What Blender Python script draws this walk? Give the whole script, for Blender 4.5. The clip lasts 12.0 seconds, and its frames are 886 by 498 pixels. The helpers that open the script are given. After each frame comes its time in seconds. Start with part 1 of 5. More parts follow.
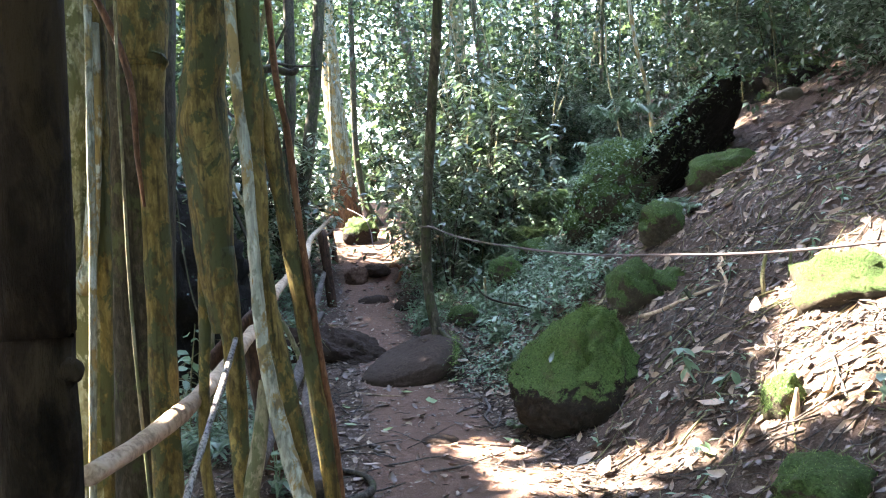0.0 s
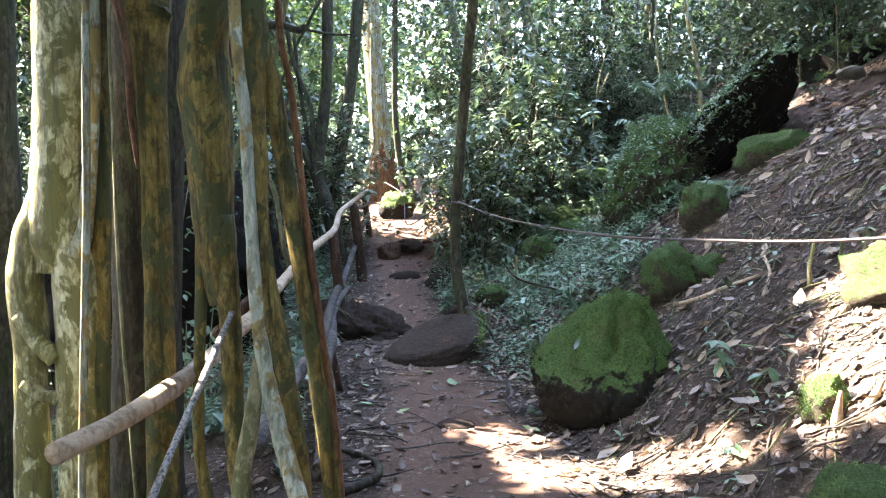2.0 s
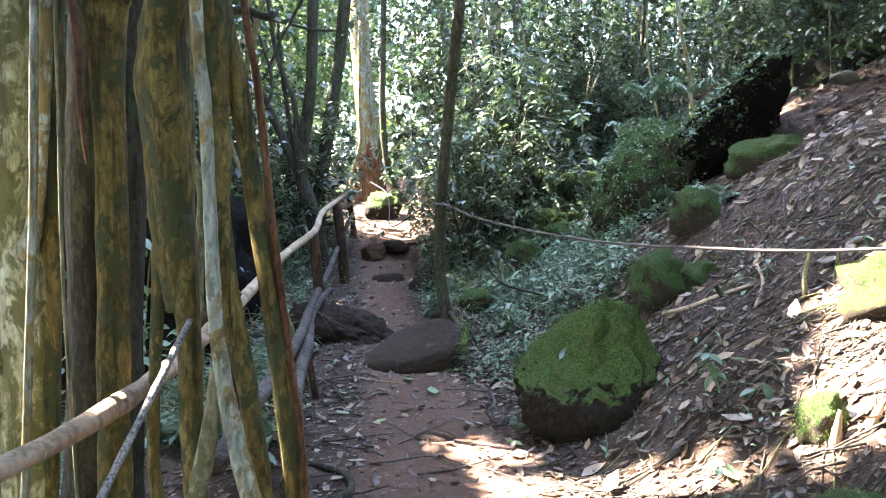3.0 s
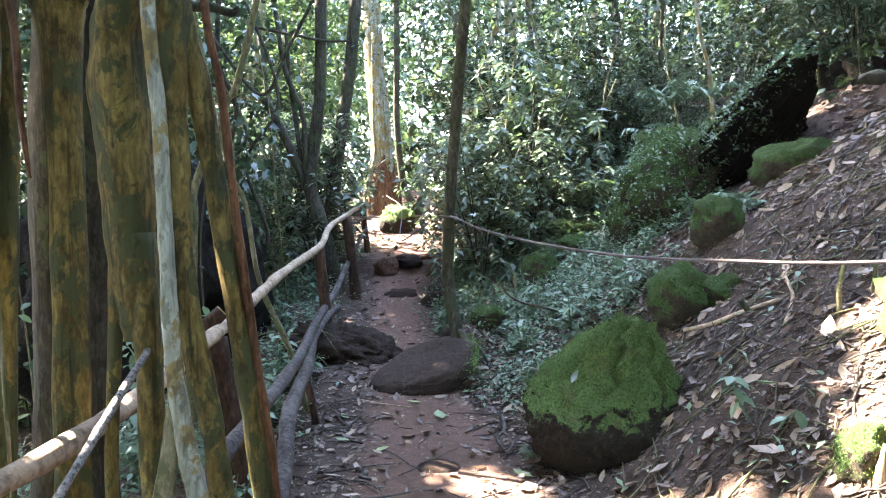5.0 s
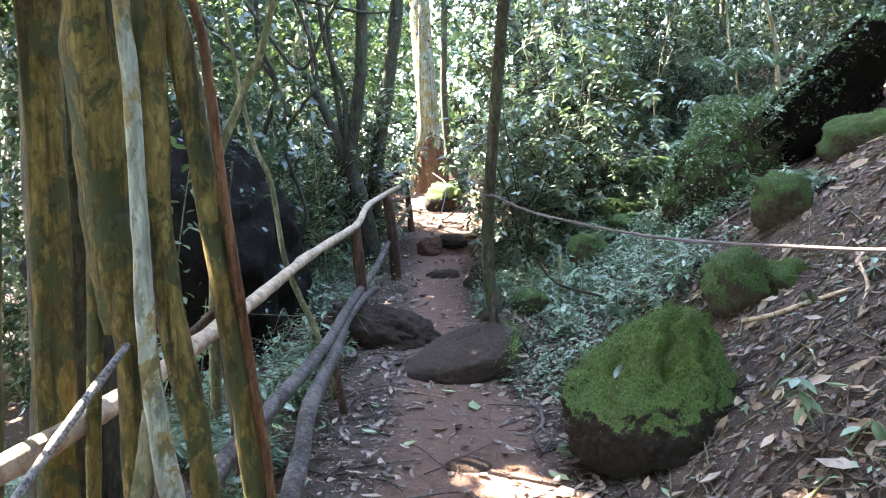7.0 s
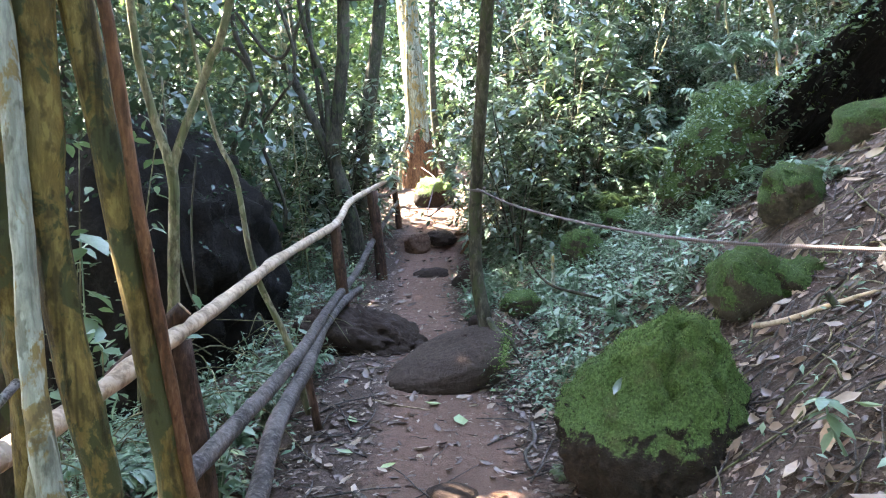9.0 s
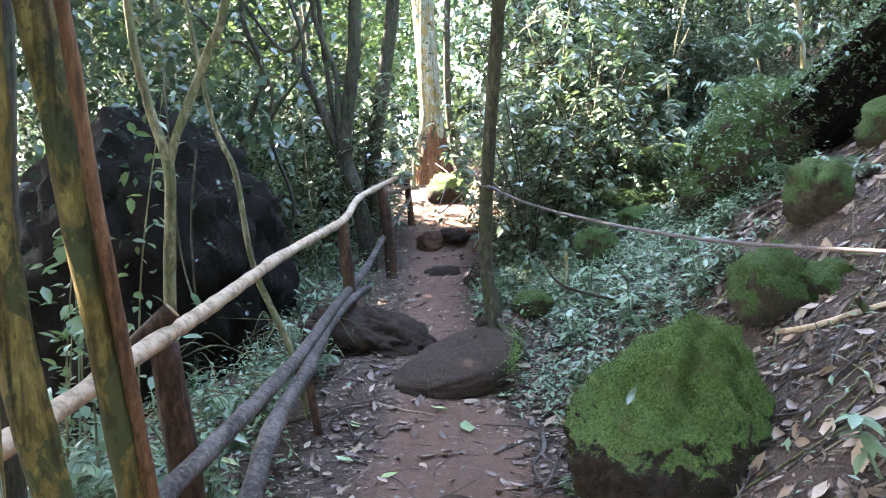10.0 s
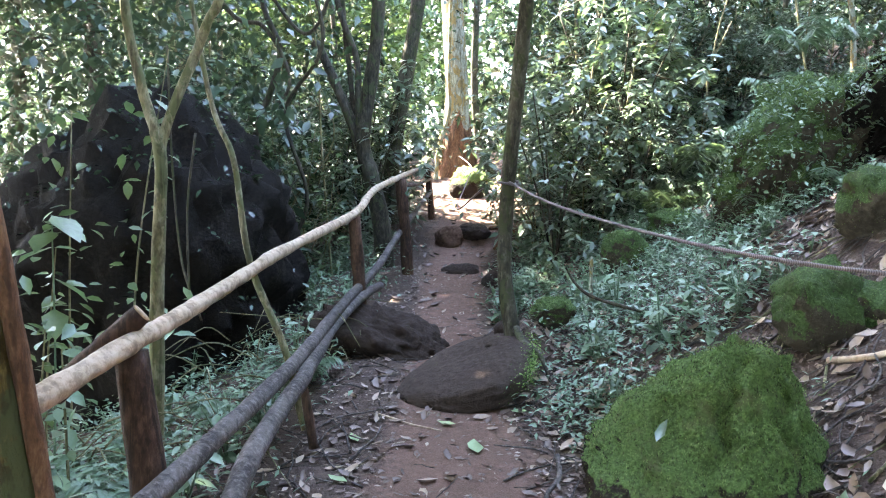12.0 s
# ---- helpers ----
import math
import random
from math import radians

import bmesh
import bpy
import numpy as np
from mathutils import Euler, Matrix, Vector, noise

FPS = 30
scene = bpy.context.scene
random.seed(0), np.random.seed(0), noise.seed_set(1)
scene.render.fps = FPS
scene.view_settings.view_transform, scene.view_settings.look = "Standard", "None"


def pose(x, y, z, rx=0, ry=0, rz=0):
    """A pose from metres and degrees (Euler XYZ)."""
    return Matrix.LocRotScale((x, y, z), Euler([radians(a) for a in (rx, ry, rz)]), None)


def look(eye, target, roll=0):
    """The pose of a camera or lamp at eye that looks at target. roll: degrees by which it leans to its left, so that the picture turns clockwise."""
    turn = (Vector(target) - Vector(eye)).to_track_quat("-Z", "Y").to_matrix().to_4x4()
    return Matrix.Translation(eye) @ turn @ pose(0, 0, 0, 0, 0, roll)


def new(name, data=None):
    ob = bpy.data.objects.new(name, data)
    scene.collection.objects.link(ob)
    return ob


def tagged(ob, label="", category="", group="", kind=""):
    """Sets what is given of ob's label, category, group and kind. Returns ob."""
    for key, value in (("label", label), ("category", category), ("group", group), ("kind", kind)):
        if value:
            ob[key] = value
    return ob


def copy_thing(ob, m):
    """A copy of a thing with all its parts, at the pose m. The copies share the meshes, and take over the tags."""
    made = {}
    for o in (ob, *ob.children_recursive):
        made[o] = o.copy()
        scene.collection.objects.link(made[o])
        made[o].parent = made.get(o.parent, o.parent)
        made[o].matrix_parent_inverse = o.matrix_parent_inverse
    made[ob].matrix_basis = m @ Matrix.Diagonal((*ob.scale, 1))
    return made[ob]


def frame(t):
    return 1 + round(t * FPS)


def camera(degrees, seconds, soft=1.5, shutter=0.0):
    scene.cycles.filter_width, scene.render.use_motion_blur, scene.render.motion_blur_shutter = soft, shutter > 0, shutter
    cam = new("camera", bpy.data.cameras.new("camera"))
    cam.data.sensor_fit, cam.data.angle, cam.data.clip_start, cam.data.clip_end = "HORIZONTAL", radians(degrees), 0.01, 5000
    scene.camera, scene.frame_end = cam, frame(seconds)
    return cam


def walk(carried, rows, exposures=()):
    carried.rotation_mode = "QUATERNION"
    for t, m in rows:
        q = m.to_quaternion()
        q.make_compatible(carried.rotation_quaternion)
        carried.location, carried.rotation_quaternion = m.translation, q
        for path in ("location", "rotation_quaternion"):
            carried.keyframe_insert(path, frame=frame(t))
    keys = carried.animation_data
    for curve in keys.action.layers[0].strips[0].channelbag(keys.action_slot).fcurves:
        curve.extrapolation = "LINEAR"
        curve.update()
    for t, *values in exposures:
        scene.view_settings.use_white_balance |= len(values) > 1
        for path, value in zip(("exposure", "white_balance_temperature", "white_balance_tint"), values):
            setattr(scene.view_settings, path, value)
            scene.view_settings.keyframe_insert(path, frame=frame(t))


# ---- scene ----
cam = camera(61.9, 12.0, soft=1.1)
PATH = [
    (0, (0.127, 1.784, 1.5), (0.136, 3.784, 1.461), -3.4),
    (0.5, (0.178, 1.826, 1.5), (0.158, 3.826, 1.448), -3.2),
    (1, (0.217, 1.88, 1.497), (0.135, 3.877, 1.429), -2.6),
    (1.5, (0.242, 1.944, 1.49), (0.128, 3.939, 1.408), -2.4),
    (2, (0.265, 2.043, 1.483), (0.156, 4.037, 1.387), -1.5),
    (2.5, (0.285, 2.17, 1.487), (0.209, 4.167, 1.392), -0.6),
    (4.5, (0.381, 2.506, 1.497), (0.273, 4.501, 1.406), -1.6),
    (5, (0.426, 2.609, 1.494), (0.287, 4.604, 1.435), -1.5),
    (5.5, (0.464, 2.705, 1.495), (0.303, 4.697, 1.431), -1.5),
    (6, (0.502, 2.779, 1.495), (0.275, 4.764, 1.409), -1.4),
    (6.5, (0.525, 2.879, 1.496), (0.246, 4.856, 1.39), -1.3),
    (6.7, (0.526, 2.918, 1.502), (0.242, 4.894, 1.385), -1.4),
    (8.3, (0.523, 3.29, 1.497), (0.254, 5.269, 1.401), -1.1),
    (8.5, (0.526, 3.317, 1.508), (0.255, 5.296, 1.404), -1.2),
    (9, (0.542, 3.445, 1.513), (0.276, 5.423, 1.383), -1.9),
    (9.5, (0.56, 3.558, 1.51), (0.286, 5.534, 1.375), -1.9),
    (10, (0.576, 3.666, 1.511), (0.265, 5.637, 1.373), -1.6),
    (10.5, (0.597, 3.777, 1.521), (0.258, 5.743, 1.38), -0.6),
    (11, (0.606, 3.858, 1.522), (0.243, 5.818, 1.367), 0.1),
    (11.5, (0.598, 3.986, 1.533), (0.226, 5.944, 1.359), 0.2),
    (12, (0.571, 4.096, 1.536), (0.197, 6.054, 1.378), 0.4),
]
walk(cam, [(t, look(eye, target, roll)) for t, eye, target, roll in PATH], [(0, 4.9, 7100, 17), (5, 5.1, 7100, 18), (12, 5.5, 7200, 18)])

# ---------------------------------------------------------------- world, sun, exposure
SUN_DIR = Vector((-0.61, 0.24, 0.76)).normalized()      # towards the sun
world = bpy.data.worlds.new("sky")
scene.world = world
world.use_nodes = True
wn = world.node_tree
sky = wn.nodes.new("ShaderNodeTexSky")
sky.sky_type = "NISHITA"
sky.sun_disc = False
sky.sun_elevation = math.asin(SUN_DIR.z)
sky.sun_rotation = math.atan2(SUN_DIR.x, SUN_DIR.y)
wn.links.new(sky.outputs[0], wn.nodes["Background"].inputs[0])
wn.nodes["Background"].inputs[1].default_value = 0.15
sun_data = bpy.data.lights.new("sun", "SUN")
sun_data.energy, sun_data.angle, sun_data.color = 5.0, radians(0.5), (1.0, 0.95, 0.86)
sun = new("sun", sun_data)
sun.matrix_world = look(SUN_DIR * 40, (0, 0, 0))

# ---------------------------------------------------------------- small tools
RNG = np.random.default_rng(7)


def part(name, bm, material, parent=None, label=""):
    """One bmesh, in world metres, as one mesh object under a thing or a part."""
    data = bpy.data.meshes.new(name)
    bm.to_mesh(data)
    bm.free()
    return part_mesh(name, data, material, parent, label)


def part_mesh(name, data, material, parent=None, label=""):
    data.materials.append(material)
    ob = new(name, data)
    if parent is not None:
        offset, up = Vector((0, 0, 0)), parent
        while up is not None:
            offset += up.location
            up = up.parent
        data.transform(Matrix.Translation(-offset))
        ob.parent = parent
    if label:
        ob["label"] = label
    return ob


def thing(name, base, label, category, group=""):
    ob = new(name)
    ob.empty_display_size = 0.1
    ob.location = base
    return tagged(ob, label, category, group)


def smooth(bm):
    for f in bm.faces:
        f.smooth = True


def spline(points, steps=6):
    """A smooth line (Catmull-Rom) through the points."""
    p = [Vector(q) for q in points]
    p = [p[0] * 2 - p[1]] + p + [p[-1] * 2 - p[-2]]
    out = []
    for i in range(1, len(p) - 2):
        for k in range(steps):
            t = k / steps
            a, b, c, d = p[i - 1], p[i], p[i + 1], p[i + 2]
            out.append(0.5 * ((2 * b) + (c - a) * t + (2 * a - 5 * b + 4 * c - d) * t * t + (3 * b - a - 3 * c + d) * t ** 3))
    out.append(p[-2])
    return out


def tube(points, radii, sides=12, steps=6, rough=0.06, lobes=0.0, seed=0, bm=None):
    """A limb along a smooth line; radii run evenly from its start to its end, uneven by rough, fluted by lobes."""
    bm = bm or bmesh.new()
    line = spline(points, steps)
    n = len(line)
    rings = []
    side = Vector((1, 0.2, 0.1))
    for i, c in enumerate(line):
        along = (line[min(i + 1, n - 1)] - line[max(i - 1, 0)]).normalized()
        u = (side - along * side.dot(along)).normalized()
        side = u
        v = along.cross(u)
        f = i / (n - 1) * (len(radii) - 1)
        k = min(int(f), len(radii) - 2)
        r = radii[k] + (radii[k + 1] - radii[k]) * (f - k)
        ring = []
        for j in range(sides):
            a = 2 * math.pi * j / sides
            d = u * math.cos(a) + v * math.sin(a)
            q = c + d * r
            rr = 1 + rough * 2 * noise.noise(q * (0.45 / max(r, 0.02)) * 0.5 + Vector((seed * 7.3, 0, 0))) + lobes * math.sin(3 * a + seed + 0.5 * i / steps) + rough * noise.noise(q * 9 + Vector((0, seed, 0)))
            ring.append(bm.verts.new(c + d * r * rr))
        rings.append(ring)
    for a, b in zip(rings, rings[1:]):
        for j in range(sides):
            bm.faces.new((a[j], a[(j + 1) % sides], b[(j + 1) % sides], b[j]))
    bm.faces.new(rings[0][::-1])
    bm.faces.new(rings[-1])
    smooth(bm)
    return bm


def rock(center, half, seed, subdiv=4, lumps=0.16, fine=0.07, boxy=2.6, shape=None, turn=0.0, tilt=0.0):
    """A weathered stone: a rounded box, broken by broad and fine noise."""
    bm = bmesh.new()
    bmesh.ops.create_icosphere(bm, subdivisions=subdiv, radius=1)
    rot = Euler((0, radians(tilt), radians(turn))).to_matrix()
    off = Vector((seed * 3.7, seed * 1.3, 0))
    for v in bm.verts:
        d = v.co.normalized()
        r = (abs(d.x) ** boxy + abs(d.y) ** boxy + abs(d.z) ** boxy) ** (-1 / boxy)
        q = d * r
        q *= 1 + lumps * noise.fractal(d * 1.6 + off, 1.0, 2.0, 3) + fine * noise.fractal(d * 7 + off, 0.8, 2.0, 4)
        q = Vector((q.x * half[0], q.y * half[1], q.z * half[2]))
        if shape:
            q = shape(q)
        v.co = Vector(center) + rot @ q
    smooth(bm)
    return bm


# leaf outlines: along y from the stalk, folded on the midrib
LEAF8 = (np.array([(0, 0, 0), (-.19, .3, .05), (0, .32, -.01), (.19, .3, .05), (-.17, .65, .04), (0, .66, -.02), (.17, .65, .04), (0, 1, -.1)]),
         [(0, 2, 1), (0, 3, 2), (1, 2, 5, 4), (2, 3, 6, 5), (4, 5, 7), (5, 6, 7)])
LEAF4 = (np.array([(0, 0, 0), (-.23, .45, .05), (0, .5, -.02), (.23, .45, .05), (0, 1, -.1)]),
         [(0, 2, 1), (0, 3, 2), (1, 2, 4), (2, 3, 4)])
DRY = (np.array([(0, 0, .05), (-.22, .3, .13), (0, .3, 0), (.24, .33, .1), (-.2, .68, .16), (0, .66, .02), (.16, .66, .13), (.05, 1, .2)]), LEAF8[1])


def frames(yaw, pitch, roll):
    """Turn matrices (n,3,3): roll about the leaf, droop by pitch, head by yaw."""
    n = len(yaw)
    cy, sy, cp, sp, cr, sr = np.cos(yaw), np.sin(yaw), np.cos(pitch), np.sin(pitch), np.cos(roll), np.sin(roll)
    z, o = np.zeros(n), np.ones(n)
    rz = np.stack([cy, -sy, z, sy, cy, z, z, z, o], 1).reshape(n, 3, 3)
    rx = np.stack([o, z, z, z, cp, -sp, z, sp, cp], 1).reshape(n, 3, 3)
    ry = np.stack([cr, z, sr, z, o, z, -sr, z, cr], 1).reshape(n, 3, 3)
    return rz @ rx @ ry


def leaves_mesh(name, places, sizes, turns, template=LEAF8, widen=None):
    verts, faces = template
    n, k = len(places), len(verts)
    base = np.repeat(verts[None], n, 0) * np.asarray(sizes)[:, None, None]
    if widen is not None:
        base[:, :, 0] *= np.asarray(widen)[:, None]
    pts = np.einsum("nij,nkj->nki", turns, base) + np.asarray(places)[:, None, :]
    quads = []
    for f in faces:
        quads.append(np.array(f)[None] + (np.arange(n) * k)[:, None])
    loops = np.concatenate([q.reshape(-1) for q in quads])
    counts = np.concatenate([np.full(n, len(f)) for f in faces])
    data = bpy.data.meshes.new(name)
    data.vertices.add(n * k)
    data.vertices.foreach_set("co", pts.reshape(-1).astype(np.float32))
    data.loops.add(len(loops))
    data.loops.foreach_set("vertex_index", loops.astype(np.int32))
    data.polygons.add(len(counts))
    data.polygons.foreach_set("loop_start", np.concatenate([[0], np.cumsum(counts)[:-1]]).astype(np.int32))
    data.update(calc_edges=True)
    data.validate()
    return data


# ---------------------------------------------------------------- materials
def material(name, rough=0.8, metal=0.0, gloss=0.5):
    m = bpy.data.materials.new(name)
    m.use_nodes = True
    b = m.node_tree.nodes["Principled BSDF"]
    b.inputs["Roughness"].default_value, b.inputs["Metallic"].default_value = rough, metal
    b.inputs["Specular IOR Level"].default_value = gloss
    return m, m.node_tree, b


def coords(nt, kind="Object", scale=(1, 1, 1)):
    tc, mp = nt.nodes.new("ShaderNodeTexCoord"), nt.nodes.new("ShaderNodeMapping")
    mp.inputs["Scale"].default_value = scale
    nt.links.new(tc.outputs[kind], mp.inputs[0])
    return mp.outputs[0]


def noise_tex(nt, vec, scale, detail=5, rough=0.6, warp=0.0):
    n = nt.nodes.new("ShaderNodeTexNoise")
    n.inputs["Scale"].default_value, n.inputs["Detail"].default_value, n.inputs["Roughness"].default_value = scale, detail, rough
    n.inputs["Distortion"].default_value = warp
    nt.links.new(vec, n.inputs["Vector"])
    return n.outputs["Fac"]


def ramp(nt, fac, stops):
    r = nt.nodes.new("ShaderNodeValToRGB")
    while len(r.color_ramp.elements) < len(stops):
        r.color_ramp.elements.new(0.5)
    for e, (p, c) in zip(r.color_ramp.elements, stops):
        e.position, e.color = p, (*c, 1) if len(c) == 3 else c
    nt.links.new(fac, r.inputs[0])
    return r.outputs[0]


def mix(nt, fac, a, b, mode="MIX"):
    m = nt.nodes.new("ShaderNodeMix")
    m.data_type, m.blend_type = "RGBA", mode
    for sock, val in ((m.inputs[0], fac), (m.inputs[6], a), (m.inputs[7], b)):
        if isinstance(val, bpy.types.NodeSocket):
            nt.links.new(val, sock)
        elif isinstance(val, (int, float)):
            sock.default_value = val
        else:
            sock.default_value = (*val, 1)
    return m.outputs[2]


def bump(nt, b, height, strength=0.5, distance=0.02):
    n = nt.nodes.new("ShaderNodeBump")
    n.inputs["Strength"].default_value, n.inputs["Distance"].default_value = strength, distance
    nt.links.new(height, n.inputs["Height"])
    nt.links.new(n.outputs[0], b.inputs["Normal"])


def step(nt, fac, lo, hi):
    m = nt.nodes.new("ShaderNodeMapRange")
    m.interpolation_type = "SMOOTHSTEP"
    m.inputs["From Min"].default_value, m.inputs["From Max"].default_value = lo, hi
    nt.links.new(fac, m.inputs[0])
    return m.outputs[0]


def bark(name, dark, mid, pale, patch=None, patch_at=0.6, stretch=0.35, rough=0.75, scale=9, gloss=0.2, streaky=0.7):
    m, nt, b = material(name, rough, gloss=gloss)
    v = coords(nt, "Object", (1, 1, stretch))
    broad, fine = noise_tex(nt, v, scale * 0.35, 4, 0.6, 0.4), noise_tex(nt, v, scale * 4, 6, 0.7, 0.3)
    c = ramp(nt, broad, [(0.40, dark), (0.5, mid), (0.60, pale)])
    c = mix(nt, 0.6, c, ramp(nt, fine, [(0.40, tuple(x * 0.4 for x in mid)), (0.52, mid), (0.62, pale)]))
    if patch:
        spots = noise_tex(nt, coords(nt, "Object", (1, 1, 0.6)), scale * 0.9, 6, 0.7, 0.5)
        c = mix(nt, step(nt, spots, patch_at - .09, patch_at - 0.02), c, patch)
    flecks = noise_tex(nt, coords(nt, "Object", (1, 1, 0.55)), scale * 2.6, 3, 0.55)
    c = mix(nt, mix(nt, 0.5, (0, 0, 0), step(nt, flecks, 0.56, 0.64)), c, tuple(x * 0.4 for x in dark))
    streak = noise_tex(nt, coords(nt, "Object", (1, 1, 0.05)), scale * 2.5, 3, 0.6)
    c = mix(nt, mix(nt, streaky, (0, 0, 0), step(nt, streak, 0.53, 0.68)), c, tuple(x * 0.4 for x in dark))
    nt.links.new(c, b.inputs["Base Color"])
    bump(nt, b, mix(nt, 0.4, fine, streak), 0.7, 0.02)
    return m


BARK_FIG = bark("fig_bark", (.034, .023, .007), (.122, .087, .022), (.215, .167, .053), (.047, .052, .019), 0.57)
BARK_FIG_PALE = bark("pale_fig_bark", (.15, .13, .055), (.32, .29, .14), (.52, .51, .36), (.12, .115, .038), 0.55, rough=0.42)
BARK_ROOT_PALE = bark("pale_aerial_root_bark", (.10, .105, .06), (.25, .265, .20), (.40, .43, .36), (.20, .15, .06), 0.57, 0.2)
BARK_RED = bark("reddish_vine_bark", (.05, .022, .011), (.13, .06, .027), (.21, .11, .055), None)
BARK_DARK = bark("dark_bark", (.012, .011, .007), (.032, .028, .019), (.072, .064, .045), (.04, .05, .022), 0.62)
BARK_GREY = bark("grey_green_bark", (.018, .016, .010), (.048, .043, .028), (.105, .098, .068), (.036, .042, .018), 0.58)
BARK_TAN = bark("tan_sapling_bark", (.085, .075, .035), (.18, .16, .085), (.27, .255, .16), (.10, .11, .05), 0.57)
# the near sapling's shade is put into this blackish bark colour
BARK_SHADED = bark("shaded_bark", (.006, .005, .003), (.016, .011, .007), (.04, .028, .016), (.03, .02, .01), 0.6, rough=0.95, gloss=0.05)
WOOD_RAIL = bark("debarked_rail_wood", (.26, .18, .115), (.38, .28, .19), (.47, .365, .265), None, stretch=1.0, scale=5, streaky=0.1)
WOOD_GREY = bark("weathered_grey_rail", (.022, .018, .015), (.062, .052, .045), (.15, .13, .115), None, stretch=1.0, streaky=0.2)
WOOD_POST = bark("dark_brown_post_wood", (.018, .011, .007), (.055, .029, .018), (.105, .058, .036), None)
WOOD_CUT = bark("cut_wood", (.3, .2, .12), (.5, .36, .22), (.6, .46, .3), None)


def leaf_material(name, dark, mid, pale, rough=0.38, see_through=0.3, glow=(.20, .33, .09)):
    m, nt, b = material(name, rough, gloss=0.5)
    geo, info = nt.nodes.new("ShaderNodeNewGeometry"), nt.nodes.new("ShaderNodeObjectInfo")
    add = nt.nodes.new("ShaderNodeMath")
    add.operation = "MULTIPLY_ADD"
    nt.links.new(info.outputs["Random"], add.inputs[0])
    add.inputs[1].default_value = 0.35
    scaled = nt.nodes.new("ShaderNodeMath")
    scaled.operation = "MULTIPLY"
    scaled.inputs[1].default_value = 0.65
    nt.links.new(geo.outputs["Random Per Island"], scaled.inputs[0])
    nt.links.new(scaled.outputs[0], add.inputs[2])
    c = ramp(nt, add.outputs[0], [(0.0, dark), (0.55, mid), (0.95, pale)])
    vein = noise_tex(nt, coords(nt, "Object"), 35, 3, 0.6)
    c = mix(nt, 0.35, c, ramp(nt, vein, [(0.3, tuple(x * 0.5 for x in mid)), (0.7, tuple(x * 1.3 for x in mid))]))
    nt.links.new(c, b.inputs["Base Color"])
    bump(nt, b, vein, 0.25, 0.01)
    t, s = nt.nodes.new("ShaderNodeBsdfTranslucent"), nt.nodes.new("ShaderNodeMixShader")
    nt.links.new(mix(nt, 0.5, c, glow), t.inputs["Color"])
    s.inputs[0].default_value = see_through
    nt.links.new(b.outputs[0], s.inputs[1])
    nt.links.new(t.outputs[0], s.inputs[2])
    nt.links.new(s.outputs[0], nt.nodes["Material Output"].inputs["Surface"])
    return m


# leaf tones carry light as well: LEAF_DARK for shaded foliage, LEAF_BRIGHT for sunlit
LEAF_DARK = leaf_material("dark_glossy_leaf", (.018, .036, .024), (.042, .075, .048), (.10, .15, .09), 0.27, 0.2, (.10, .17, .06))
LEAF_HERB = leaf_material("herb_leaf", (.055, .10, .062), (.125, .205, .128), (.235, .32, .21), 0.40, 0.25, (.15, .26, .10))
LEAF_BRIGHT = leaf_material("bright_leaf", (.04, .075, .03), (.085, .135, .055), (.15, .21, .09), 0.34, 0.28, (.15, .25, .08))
LEAF_SHRUB = leaf_material("shrub_leaf", (.042, .072, .05), (.096, .145, .10), (.18, .235, .16), 0.28, 0.22, (.12, .2, .08))
LEAF_CANOPY = leaf_material("canopy_leaf", (.03, .06, .02), (.05, .10, .03), (.08, .14, .04), 0.5, 0.2)
LEAF_DRY = leaf_material("dry_leaf", (.033, .019, .013), (.10, .062, .042), (.40, .31, .225), 0.5, 0.06, (.3, .2, .1))
LEAF_PALE = leaf_material("pale_dead_leaf", (.18, .12, .08), (.32, .235, .165), (.48, .385, .285), 0.5, 0.1, (.3, .2, .1))
LEAF_GREEN_FALLEN = leaf_material("green_fallen_leaf", (.10, .17, .10), (.2, .28, .12), (.4, .45, .14), 0.5, 0.15)

# soil: trodden red-brown earth on the path, dark humus beside it
SOIL, nt, b = material("forest_soil", 0.92, gloss=0.2)
v = coords(nt)
trod = nt.nodes.new("ShaderNodeAttribute")
trod.attribute_name = "trodden"
n1, n2, n3 = noise_tex(nt, v, 1.3, 5, 0.6), noise_tex(nt, v, 14, 6, 0.7), noise_tex(nt, v, 90, 4, 0.7)
earth = ramp(nt, n2, [(0.3, (.08, .041, .027)), (0.55, (.175, .094, .064)), (0.75, (.26, .156, .112))])
earth = mix(nt, step(nt, n1, 0.35, 0.7), earth, (.135, .073, .049))
humus = ramp(nt, n2, [(0.3, (.018, .011, .007)), (0.55, (.052, .032, .022)), (0.75, (.10, .066, .047))])
edge = nt.nodes.new("ShaderNodeMath")
edge.operation = "MULTIPLY_ADD"
nt.links.new(n2, edge.inputs[0])
edge.inputs[1].default_value = 0.6
nt.links.new(trod.outputs["Fac"], edge.inputs[2])
c = mix(nt, step(nt, edge.outputs[0], 0.65, 1.05), humus, earth)
c = mix(nt, 0.3, c, ramp(nt, n3, [(0.35, (.04, .028, .022)), (0.65, (.22, .165, .135))]))
nt.links.new(c, b.inputs["Base Color"])
bump(nt, b, mix(nt, 0.5, n2, n3), 1.0, 0.04)


